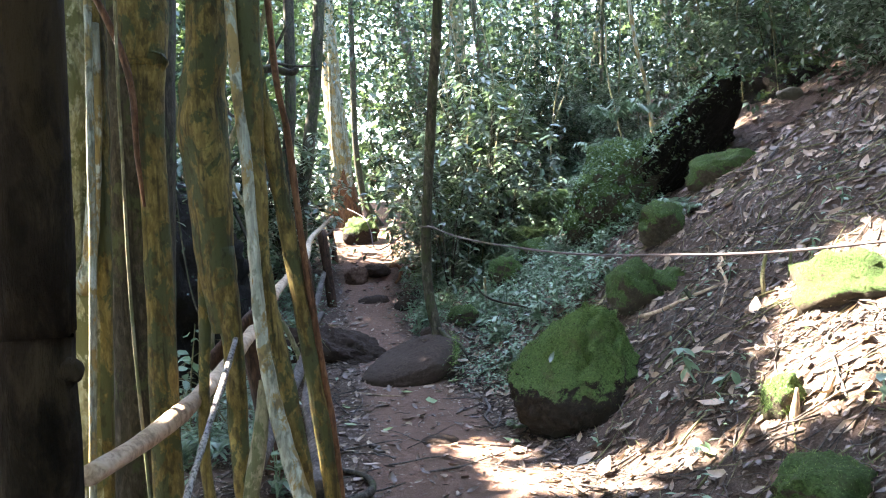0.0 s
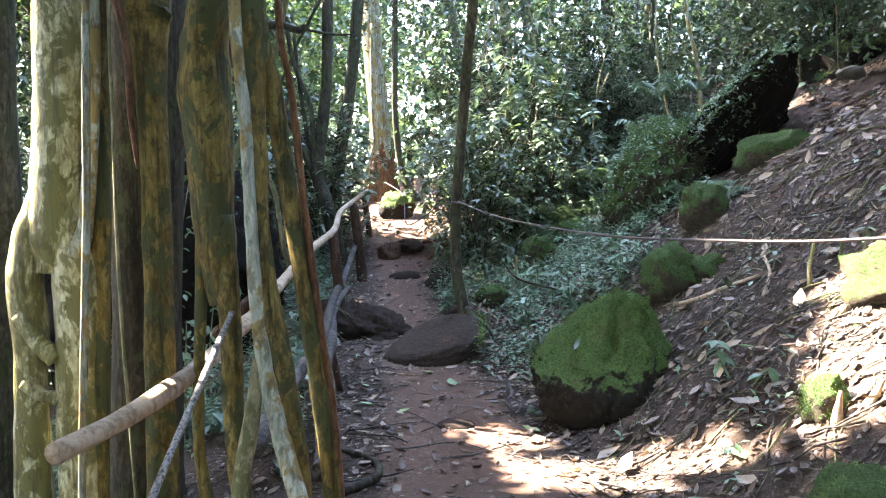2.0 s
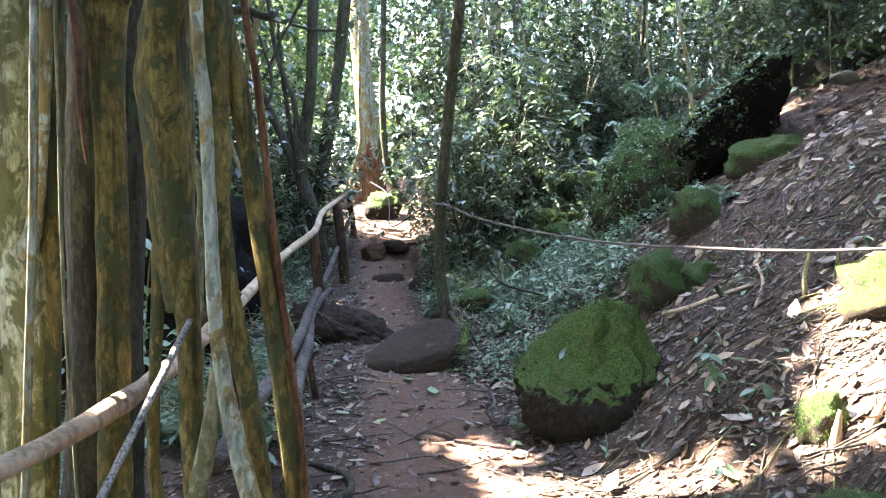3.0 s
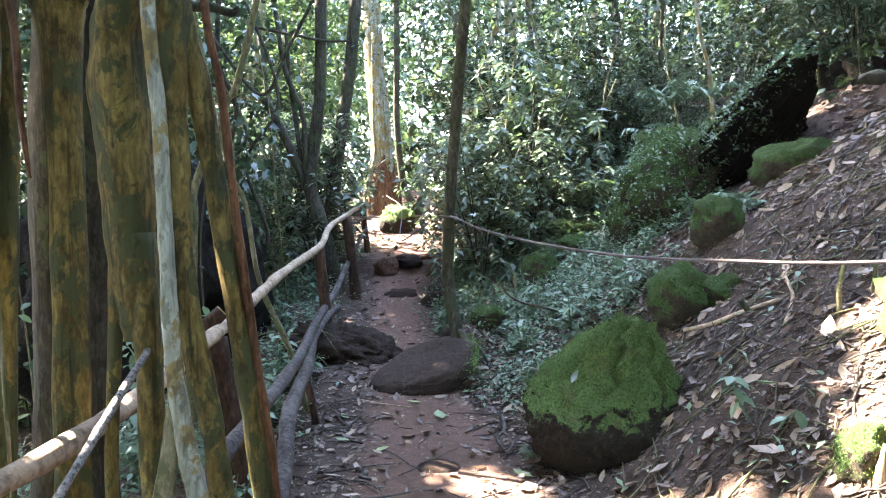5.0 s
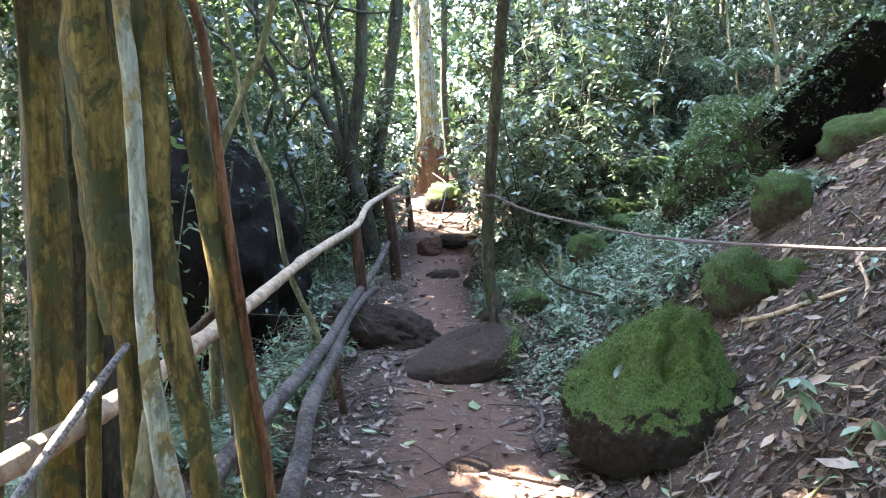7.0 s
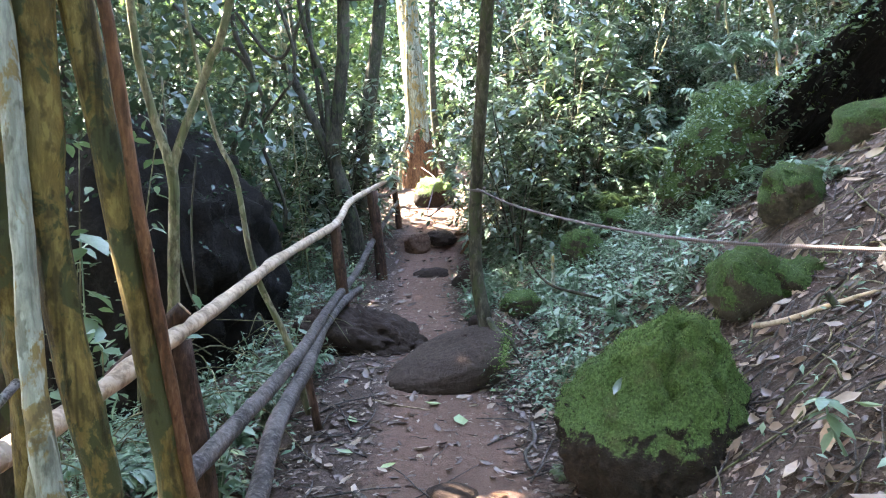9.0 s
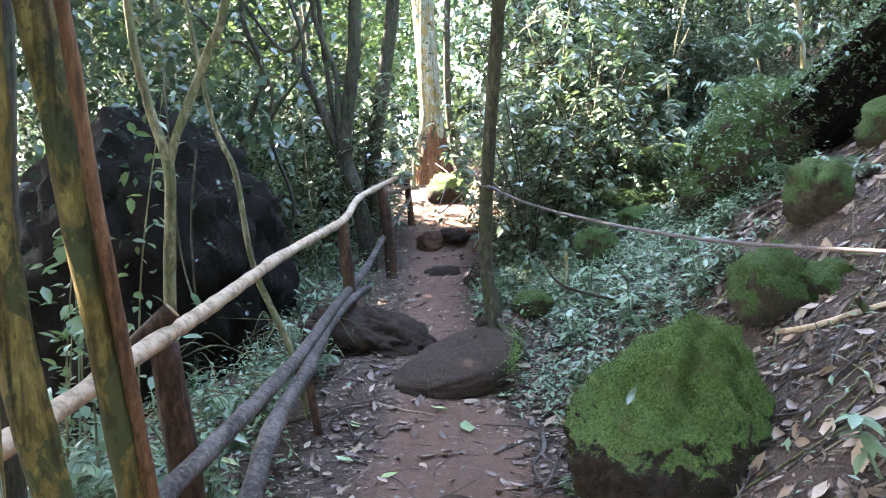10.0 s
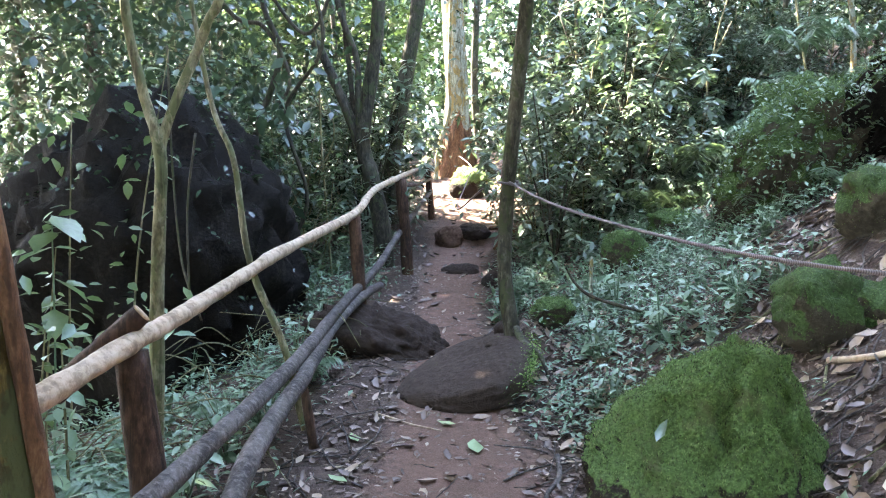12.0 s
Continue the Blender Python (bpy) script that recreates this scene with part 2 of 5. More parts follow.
def stone_material(name, dark, mid, pale, moss=None, moss_at=0.3, rough=0.85, rise=0.0):
    m, nt, b = material(name, rough, gloss=0.12)
    v = coords(nt)
    broad, fine, grain = noise_tex(nt, v, 3.5, 5, 0.6), noise_tex(nt, v, 26, 6, 0.7), noise_tex(nt, v, 120, 3, 0.6)
    c = ramp(nt, fine, [(0.3, dark), (0.5, mid), (0.72, pale)])
    c = mix(nt, step(nt, broad, 0.4, 0.65), c, mid)
    h = mix(nt, 0.4, fine, grain)
    if moss:
        geo, sep = nt.nodes.new("ShaderNodeNewGeometry"), nt.nodes.new("ShaderNodeSeparateXYZ")
        nt.links.new(geo.outputs["Normal"], sep.inputs[0])
        up = nt.nodes.new("ShaderNodeMath")
        up.operation = "MULTIPLY_ADD"
        nt.links.new(mix(nt, 0.5, broad, fine), up.inputs[0])
        up.inputs[1].default_value = 2.6
        place, level = nt.nodes.new("ShaderNodeSeparateXYZ"), nt.nodes.new("ShaderNodeMath")
        nt.links.new(v, place.inputs[0])
        level.operation = "MULTIPLY_ADD"
        nt.links.new(place.outputs["Z"], level.inputs[0])
        level.inputs[1].default_value = rise
        nt.links.new(sep.outputs["Z"], level.inputs[2])
        nt.links.new(level.outputs[0], up.inputs[2])
        fuzz = noise_tex(nt, v, 60, 5, 0.75)
        green = ramp(nt, fuzz, [(0.3, tuple(x * 0.35 for x in moss)), (0.52, moss), (0.75, tuple(min(1, x * 1.7) for x in moss))])
        green = mix(nt, step(nt, noise_tex(nt, v, 7, 4, 0.6), 0.5, 0.75), green, (moss[0] * 1.1, moss[1] * 0.75, moss[2]))
        grown = step(nt, up.outputs[0], moss_at + 1.25, moss_at + 1.5)
        c = mix(nt, grown, c, green)
        h = mix(nt, grown, h, fuzz)
    nt.links.new(c, b.inputs["Base Color"])
    bump(nt, b, h, 1.0, 0.05)
    return m


STONE_MOSSY = stone_material("mossy_boulder_stone", (.010, .008, .006), (.024, .019, .014), (.05, .04, .028), (.09, .155, .046), 2.12, rise=3.6)
STONE_GREEN = stone_material("moss_covered_stone", (.03, .026, .018), (.06, .05, .035), (.11, .09, .065), (.06, .105, .033), -0.02)
# almost black, as the undercut's shade is mixed into the stone tones
STONE_BANK = stone_material("shaded_bank_stone", (.005, .004, .003), (.012, .010, .008), (.028, .024, .019), (.05, .09, .022), 0.45)
# ravine shade is put into this near-black stone colour
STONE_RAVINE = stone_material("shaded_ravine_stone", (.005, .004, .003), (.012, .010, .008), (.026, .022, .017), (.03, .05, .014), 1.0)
STONE_PATH = stone_material("earth_stained_stone", (.018, .012, .009), (.038, .026, .020), (.068, .048, .038), None)
STONE_PATH_MOSS = stone_material("earth_stained_stone_mossy_edge", (.024, .017, .013), (.056, .040, .032), (.09, .066, .053), (.07, .11, .025), 1.2)
MOSS, nt, b = material("moss_tuft", 0.95, gloss=0.1)
info = nt.nodes.new("ShaderNodeNewGeometry")
nt.links.new(ramp(nt, info.outputs["Random Per Island"], [(0, (.026, .046, .014)), (0.55, (.13, .215, .062)), (1, (.26, .36, .115))]), b.inputs["Base Color"])
# paler than ROPE: the light on the frayed rope is in its colour
ROPE_LIT, nt, b = material("lit_frayed_rope", 0.95, gloss=0.1)
nt.links.new(ramp(nt, noise_tex(nt, coords(nt), 90, 3, 0.6), [(0.35, (.06, .055, .05)), (0.6, (.27, .25, .23))]), b.inputs["Base Color"])
ROPE, nt, b = material("worn_grey_rope", 0.9, gloss=0.2)
twist = nt.nodes.new("ShaderNodeTexWave")
twist.inputs["Scale"].default_value, twist.inputs["Distortion"].default_value = 60, 2
nt.links.new(coords(nt, "Object", (1, 1, 1)), twist.inputs["Vector"])
nt.links.new(ramp(nt, twist.outputs["Fac"], [(0.1, (.07, .060, .060)), (0.9, (.15, .13, .13))]), b.inputs["Base Color"])
bump(nt, b, twist.outputs["Fac"], 0.25, 0.002)


# ---------------------------------------------------------------- ground
def lerp(v, xs, ys):
    return np.interp(v, xs, ys)


def path_z(y):
    return lerp(y, [0, 8, 9.3, 10.5, 11.5, 13, 14.45, 14.75, 15.8, 17.6, 18.3, 20, 25, 60], [0.0, 0.0, .10, .17, .33, .55, .74, 1.0, 1.05, 1.32, 1.42, 1.98, 2.7, 3.2])


def path_x(y):
    return lerp(y, [-5, 3, 5, 8.25, 9.4, 10.5, 13, 15.8, 18.7, 24, 60], [.35, .35, .32, -.12, -.42, -.62, -1.0, -1.25, -1.2, -2.6, -5])


def path_half(y):
    return lerp(y, [0, 5, 6.5, 8.25, 9.4, 10.5, 13, 15.8, 18.7, 24, 60], [.75, .75, .72, .62, .45, .45, .5, .75, 1.25, 1.3, 1.2])


def ground_z(x, y):
    x, y = np.asarray(x, float), np.asarray(y, float)
    z = path_z(y) + 0 * x
    d = x - (path_x(y) + path_half(y))
    s = lerp(y, [0, 6, 8.5, 9.5, 11, 15, 25, 60], [.55, .66, .72, .62, .52, .48, .35, .2])
    up = np.where(d > 0, np.where(d < .5, d * d, d - .25), 0.0)
    up = np.where(up > 7, 7 + (up - 7) * .15, up)
    z = z + s * np.minimum(up, 12)
    l = (path_x(y) - path_half(y)) - .25 - x
    down = np.where(l > 0, np.where(l < 1, l * l * .5, l - .5), 0.0)
    z = z - 0.38 * np.minimum(down, 3.2) + 0.06 * np.maximum(l - 7, 0).clip(0, 30)
    return z + .35 * np.exp(-(((x - .12) / .28) ** 2 + ((y - 9.8) / .4) ** 2))


def rough_z(x, y):
    """The ground's height with its bumps, at one place."""
    off = abs(x - float(path_x(y))) / float(path_half(y))
    k = 0.22 if off < 1 else 1.0
    near = 1.0 if abs(x) < 30 and abs(y) < 60 else 0.0
    return float(ground_z(x, y)) + near * k * (0.07 * noise.noise(Vector((x * 1.3, y * 1.3, 0))) + 0.035 * noise.noise(Vector((x * 4.1, y * 4.1, 3))) + 0.012 * noise.noise(Vector((x * 13, y * 13, 7))))


def spread(lo, hi, stepsize, far):
    a = list(np.arange(lo, hi, stepsize))
    g, d = [], stepsize
    while (g[-1] if g else 0) < far:
        d *= 1.35
        g.append((g[-1] if g else 0) + d)
    return np.array([lo - q for q in reversed(g)] + a + [a[-1] + q for q in g])


xs, ys = spread(-2.4, 4.6, 0.055, 600), spread(2.6, 15.5, 0.06, 600)
verts = [(x, y, rough_z(x, y)) for y in ys for x in xs]
nx = len(xs)
data = bpy.data.meshes.new("ground")
data.from_pydata(verts, [], [(j * nx + i, j * nx + i + 1, (j + 1) * nx + i + 1, (j + 1) * nx + i) for j in range(len(ys) - 1) for i in range(nx - 1)])
attr = data.attributes.new("trodden", "FLOAT", "POINT")
co = np.array(verts)
attr.data.foreach_set("value", (1.25 - np.abs(co[:, 0] - path_x(co[:, 1])) / path_half(co[:, 1])).clip(0, 1).astype(np.float32))
data.polygons.foreach_set("use_smooth", np.ones(len(data.polygons), bool))
tagged(part_mesh("ground", data, SOIL), "red-brown earth trail through leaf-strewn forest floor", "ground", kind="structure")


# ---------------------------------------------------------------- stones
def stone(name, bm, mat, label, category="rock", group=""):
    ob = part(name, bm, mat)
    c = sum((Vector(v) for v in ob.bound_box), Vector()) / 8
    base = Vector((c.x, c.y, min(v[2] for v in ob.bound_box)))
    ob.data.transform(Matrix.Translation(-base))
    ob.location = base
    return tagged(ob, label, category, group)


def boulder_shape(q):
    u, h = q.x / 0.5, max(-1.0, min(1.0, q.z / 0.415))
    top = float(lerp(u, [-1.1, -.85, -.45, 0, .35, .55, .8, 1.05], [.42, .55, .80, 1.04, 1.26, 1.34, 1.24, 1.0]))
    t = max(0.0, min(1.0, (h + .7) / 1.5))
    lean = t * t * (3 - 2 * t)
    q.y = q.y * (1 - .34 * lean) + .24 * lean - .05
    if q.z > 0:
        q.z *= top
    else:
        q.x *= 1 - .16 * h * h
    # clefts in the mossy cap
    for at, slope, deep in ((.10, .22, .05), (.30, -.10, .045), (-.14, .3, .02)):
        gap = math.exp(-((q.x - at - slope * (q.z - .3) - .06 * noise.noise(q * 8)) / .035) ** 2) * min(1, max(0, (q.z - .05) / .12))
        q.y += deep * gap
        q.z -= deep * .5 * gap
    lump = noise.noise(q * 8) * .035 + noise.noise(q * 19) * .024
    return q * (1 + lump * (2.2 if q.z > 0 else 1.2))


def tufts(ob, count, size, lift, seed, label="soft green moss tufts", mat=None, rise=0.0):
    """Moss cushions and strands on the upper faces of a stone."""
    rng = np.random.default_rng(seed)
    me = ob.data
    tops = [p for p in me.polygons if p.normal.z + rise * p.center.z > lift + 0.55 * noise.noise(p.center * 5.0 + Vector((seed, 0, 0))) + 0.6 * noise.noise(p.center * 17.0 + Vector((0, seed, 0)))]
    if not tops:
        return
    area = np.array([p.area for p in tops])
    pick = rng.choice(len(tops), count, p=area / area.sum())
    places = np.array([tops[i].center for i in pick]) + rng.normal(0, 0.012, (count, 3))
    places += np.array([tops[i].normal for i in pick]) * -0.004
    d = leaves_mesh("moss", places, rng.uniform(0.5, 1.2, count) * size, frames(rng.uniform(0, 6.3, count), rng.uniform(.2, 1.4, count), rng.uniform(-.5, .5, count)), LEAF4, np.full(count, .4))
    o = part_mesh("moss", d, mat or MOSS)
    o.parent = ob
    tagged(o, label, kind="stuff")


big = stone("mossy_boulder", rock((1.075, 7.28, .35), (.48, .40, .425), 9, 6, .08, .06, 2.5, boulder_shape, -6), STONE_MOSSY, "large rounded boulder capped with bright green moss", "boulder")
tufts(big, 36000, 0.012, 2.17, 1, rise=3.6)


MOSS_BROWN, nt, b = material("dead_moss", 0.95, gloss=0.1)
info = nt.nodes.new("ShaderNodeNewGeometry")
nt.links.new(ramp(nt, info.outputs["Random Per Island"], [(0, (.008, .006, .004)), (0.7, (.026, .02, .012)), (1, (.055, .048, .022))]), b.inputs["Base Color"])
tufts(big, 16000, 0.016, -1.1, 6, "short brown dead moss", MOSS_BROWN)


def flat_shape(q):
    if q.z > 0:
        q.z = q.z * .75 - .035 * math.exp(-((q.x / .24) ** 2 + (q.y / .24) ** 2))
    q.z += 0.10 * (q.x / .45) + .10 * (q.y / .45)
    q.x *= 1 - .12 * q.y / .5
    return q


fs = stone("flat_stone", rock((-.23, 9.36, .21), (.46, .52, .21), 8, 5, .035, .025, 2.5, flat_shape, -12), STONE_PATH_MOSS, "low dark flat stone with a mossy edge beside the trail", "rock")


def lying_wedge(q):
    q.z *= 1 - .35 * (q.x / .6)
    q.y *= 1 - .25 * (q.x / .6)
    return q


stone("dark_stone", rock((-1.12, 10.3, .17), (.56, .42, .30), 12, 5, .32, .12, 2.4, lying_wedge, -14, 8), STONE_PATH, "dark earth-stained stone lying under the fence rails", "rock")
stone("step_stone", rock((-.92, 13.1, .50), (.27, .25, .13), 15, 3, .15, .05, 2.4), STONE_PATH, "small dark stone sunk in the trail", "rock")
stone("step_stone", rock((-.35, 12.6, .48), (.22, .35, .16), 17, 3, .15, .05, 2.4), STONE_PATH, "small dark stone sunk in the trail edge", "rock")
stone("buried_stone", rock((.05, 7.15, -.02), (.15, .12, .06), 18, 3, .1, .04, 2.2), STONE_PATH, "small brown stone barely showing in the trail", "rock")
stone("small_stone", rock((-.05, 10.2, .36), (.10, .12, .10), 19, 3, .15, .05, 2.4), STONE_PATH, "small grey stone at the foot of the slender tree", "rock")


def overhang(q):
    if q.y < 0.4:
        q.y += 0.75 * (0.55 - q.z) * min(1, (0.4 - q.y) / .6)
    q.z += 0.62 * q.x + .10 * math.sin(3 * q.x)
    return q


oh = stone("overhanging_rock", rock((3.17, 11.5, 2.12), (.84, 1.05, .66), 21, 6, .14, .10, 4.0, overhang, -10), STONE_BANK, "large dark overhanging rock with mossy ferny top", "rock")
tufts(oh, 5000, 0.035, 0.55, 2)
def creepers(ob, count, size, way, least, seed, mat):
    rng = np.random.default_rng(seed)
    w = Vector(way).normalized()
    faces = [p for p in ob.data.polygons if p.normal.dot(w) > least + .25 * noise.noise(p.center * 2.2 + Vector((seed, 0, 0)))]
    area = np.array([p.area for p in faces])
    pick = rng.choice(len(faces), count, p=area / area.sum())
    places = np.array([faces[i].center + faces[i].normal * .01 for i in pick]) + rng.normal(0, .03, (count, 3))
    d = leaves_mesh("creeping_growth", places, rng.uniform(.5, 1.3, count) * size, frames(rng.uniform(2.2, 5.4, count), rng.normal(-.2, .5, count), rng.normal(0, .5, count)), LEAF8, np.full(count, 1.2))
    o = part_mesh("creeping_growth", d, mat)
    o.parent = ob
    tagged(o, "small green creeping plants", kind="stuff")


creepers(fs, 2500, .014, (1, .1, .35), .72, 8, MOSS)
creepers(oh, 1800, .055, (-1, -.1, .5), .74, 5, LEAF_SHRUB)
creepers(oh, 2600, .06, (-1, -.1, .5), .76, 15, LEAF_HERB)
creepers(oh, 3000, .055, (-.4, -.1, 1), .68, 6, LEAF_HERB)
tufts(oh, 5000, .03, .3, 7)
mound = stone("mossy_mound", rock((2.32, 11.05, 1.86), (.46, .48, .74), 27, 5, .2, .12, 2.3, None, 10, 35), STONE_GREEN, "mossy mound overgrown with herbs below the overhanging rock", "rock")
tufts(mound, 9000, .022, -.2, 28)
creepers(mound, 1800, .05, (-.6, -1, .5), .15, 29, LEAF_HERB)
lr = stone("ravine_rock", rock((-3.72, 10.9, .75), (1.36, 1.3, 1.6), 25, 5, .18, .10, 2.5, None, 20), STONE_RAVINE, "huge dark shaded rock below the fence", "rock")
creepers(lr, 900, .08, (.2, -.2, 1), .72, 7, LEAF_DARK)

MOSSY = [  # centre, half sizes, seed
    ((3.45, 9.9, 1.92), (.52, .42, .32), 31), ((2.30, 9.0, 1.46), (.20, .22, .24), 32), ((1.82, 8.35, .88), (.22, .25, .26), 33),
    ((2.15, 8.35, .86), (.24, .25, .22), 34), ((2.80, 8.2, 1.16), (.26, .22, .17), 35), ((1.92, 5.72, .50), (.11, .11, .13), 36),
    ((2.82, 6.5, .98), (.42, .40, .26), 37), ((1.78, 5.0, .26), (.30, .24, .15), 38), ((1.45, 4.75, .12), (.15, .12, .08), 45), ((.34, 9.95, .58), (.20, .16, .12), 39),
    ((3.28, 8.75, 1.62), (.13, .13, .11), 40), ((.95, 11.2, .95), (.22, .2, .22), 41), ((1.45, 11.8, 1.15), (.25, .25, .22), 42)]
for i, (c, h, seed) in enumerate(MOSSY):
    s = stone("mossy_stone", rock(c, h, seed, 4, .26, .11, 2.3, None, seed * 11), STONE_GREEN, "moss-covered stone half buried in the leafy bank", "rock", "mossy stones on the bank")
    tufts(s, 3500, 0.013, -.05, 50 + i)
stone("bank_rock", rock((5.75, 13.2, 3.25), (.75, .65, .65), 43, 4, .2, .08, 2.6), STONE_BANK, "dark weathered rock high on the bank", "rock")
stone("pale_stone", rock((4.55, 10.9, 2.98), (.15, .12, .07), 48, 3, .25, .1, 3), stone_material("pale_stone", (.09, .085, .07), (.18, .17, .14), (.27, .26, .22)), "pale angular stone high on the bank", "rock")
lump = stone("mossy_stump_rock", rock((-1.62, 18.3, 1.58), (.38, .35, .42), 52, 4, .18, .08, 2.4), STONE_MOSSY, "squat mossy rock at the foot of the great tree", "rock")
tufts(lump, 1500, 0.03, .1, 90)

# ---------------------------------------------------------------- strangler fig: a cage of trunks and aerial roots
fig = thing("strangler_fig", (-1.2, 5.4, -.15), "old strangler fig with a cage of yellow-brown trunks and pale roots", "tree")
HIGH = 7.5


def strand(name, pts, radii, mat, seed, sides=14, lobes=0.05, label="", top=True, rough=0.07):
    pts = [tuple(p) for p in pts]
    if top:
        (x0, y0, z0), (x1, y1, z1) = pts[0], pts[1]
        k = (HIGH - z0) / max(z0 - z1, .1) * .25
        pts = [(x0 + (x0 - x1) * k, y0 + .4, HIGH), (x0 + (x0 - x1) * k * .5, y0 + .15, (HIGH + z0) / 2)] + pts
        radii = [radii[0], radii[0]] + list(radii)
    part(name, tube(pts, radii, sides, 9, rough, lobes, seed), mat, fig, label)


strand("trunk", [(-1.695, 5.52, 2.64), (-1.72, 5.52, 2.2), (-1.75, 5.52, 1.8), (-1.775, 5.52, 1.5), (-1.79, 5.52, 1.25)], [.15, .15, .152, .155, .15, .12], BARK_FIG_PALE, 1, 24, .05, "smooth pale mottled trunk")
strand("trunk", [(-1.80, 5.5, 1.75), (-1.88, 5.48, 1.5), (-1.945, 5.48, 1.25), (-1.94, 5.5, .95), (-1.95, 5.5, .6), (-1.96, 5.5, .1), (-1.98, 5.5, -.3)], [.06, .075, .085, .08, .075, .085, .10], BARK_FIG_PALE, 41, 16, .08, "pale leg of the split trunk", False)
strand("trunk", [(-1.72, 5.5, 1.7), (-1.70, 5.48, 1.4), (-1.68, 5.48, 1.15), (-1.70, 5.5, .65), (-1.72, 5.5, .1), (-1.73, 5.5, -.3)], [.08, .095, .10, .10, .105, .12], BARK_FIG_PALE, 42, 16, .06, "pale leg of the split trunk", False)
strand("trunk", [(-1.95, 5.46, 1.05), (-1.86, 5.43, .92), (-1.78, 5.44, .84)], [.05, .045, .05], BARK_FIG_PALE, 43, 10, .1, "", False)
strand("trunk", [(-1.95, 5.46, .72), (-1.86, 5.44, .66), (-1.78, 5.45, .64)], [.04, .03, .04], BARK_FIG_PALE, 44, 10, .1, "", False)
strand("aerial_root", [(-1.42, 5.2, 2.6), (-1.45, 5.2, 1.96), (-1.475, 5.2, 1.45), (-1.55, 5.2, .32), (-1.57, 5.2, -.3)], [.017, .018, .018, .018, .02], BARK_ROOT_PALE, 2, 8, 0, "straight pale root")
strand("aerial_root", [(-1.45, 5.32, 2.6), (-1.48, 5.34, 2.15), (-1.53, 5.36, 1.75), (-1.58, 5.38, 1.45), (-1.64, 5.40, 1.33)], [.025, .03, .034, .038, .05], BARK_ROOT_PALE, 23, 10, 0, "pale root fused to the trunk", False)
strand("aerial_root", [(-1.52, 5.5, 2.7), (-1.54, 5.5, 2.0), (-1.57, 5.5, 1.44), (-1.64, 5.5, .2), (-1.66, 5.5, -.3)], [.05, .05, .048, .05, .06, .07], BARK_FIG, 3, 12, .08)
strand("aerial_root", [(-1.17, 4.9, 2.5), (-1.18, 4.9, 1.92), (-1.185, 4.9, 1.21), (-1.16, 4.9, .42), (-1.15, 4.9, -.2)], [.007, .007, .007, .007, .007], BARK_TAN, 4, 6, 0, "thin hanging root")
strand("branch", [(-1.33, 5.0, 2.7), (-1.21, 5.0, 2.41), (-1.162, 5.0, 2.2), (-1.165, 5.02, 1.92), (-1.16, 5.05, 1.7)], [.016, .016, .015, .013, .006], BARK_RED, 5, 8, 0, "dead brown hanging stick", False)
strand("trunk", [(-1.55, 6.1, 2.85), (-1.62, 6.1, 1.43), (-1.68, 6.1, .1), (-1.7, 6.1, -.3)], [.2, .2, .19, .2, .25], BARK_DARK, 6, 18, .06, "dark hollow inner trunk")
strand("trunk", [(-1.27, 5.45, 2.66), (-1.27, 5.45, 2.38), (-1.275, 5.45, 1.43), (-1.30, 5.45, .24), (-1.31, 5.45, -.3)], [.13, .11, .068, .068, .075, .09], BARK_FIG, 7, 16, .08)
strand("trunk", [(-.90, 5.3, 2.7), (-.955, 5.3, 2.2), (-.95, 5.3, 1.85), (-.93, 5.3, 1.42), (-.91, 5.3, 1.1)], [.10, .10, .115, .10, .085, .06], BARK_FIG, 8, 18, .08, "knotted yellow-brown trunk")
strand("aerial_root", [(-.985, 5.3, 1.55), (-1.02, 5.3, 1.02), (-1.05, 5.3, .48), (-1.01, 5.3, .1), (-1.0, 5.3, -.3)], [.035, .026, .026, .03, .035], BARK_FIG, 9, 10, .05, "", False)
strand("aerial_root", [(-.905, 5.28, 1.5), (-.875, 5.28, 1.02), (-.87, 5.28, .48), (-.84, 5.28, .1), (-.83, 5.28, -.3)], [.06, .05, .045, .05, .06], BARK_FIG, 10, 12, .08, "", False)
strand("aerial_root", [(-.735, 5.08, 2.52), (-.71, 5.08, 1.91), (-.70, 5.08, 1.42), (-.68, 5.06, 1.05), (-.62, 5.04, .67), (-.525, 5.0, .34), (-.42, 4.98, -.1)], [.025, .025, .027, .031, .037, .042, .048], BARK_ROOT_PALE, 11, 12, .04, "pale grey-green root")
strand("aerial_root", [(-.682, 5.06, .90), (-.72, 5.05, .64), (-.775, 5.04, .36), (-.82, 5.03, -.1)], [.025, .034, .035, .04], BARK_TAN, 12, 10, .05, "", False)
strand("trunk", [(-.685, 5.16, 2.6), (-.695, 5.16, 2.2), (-.70, 5.16, 1.7), (-.695, 5.17, 1.42), (-.665, 5.18, 1.13), (-.61, 5.2, .80), (-.57, 5.2, .40), (-.55, 5.2, -.2)], [.058, .056, .053, .05, .048, .045, .04, .05, .06], BARK_FIG, 13, 16, .06)
strand("trunk", [(-.70, 5.2, 2.6), (-.635, 5.26, 2.0), (-.582, 5.3, 1.5), (-.53, 5.34, 1.0), (-.48, 5.37, .5), (-.45, 5.4, .05), (-.44, 5.4, -.2)], [.05, .044, .04, .038, .04, .042, .046, .06], BARK_FIG, 14, 14, .12, "slanting yellow-brown trunk")
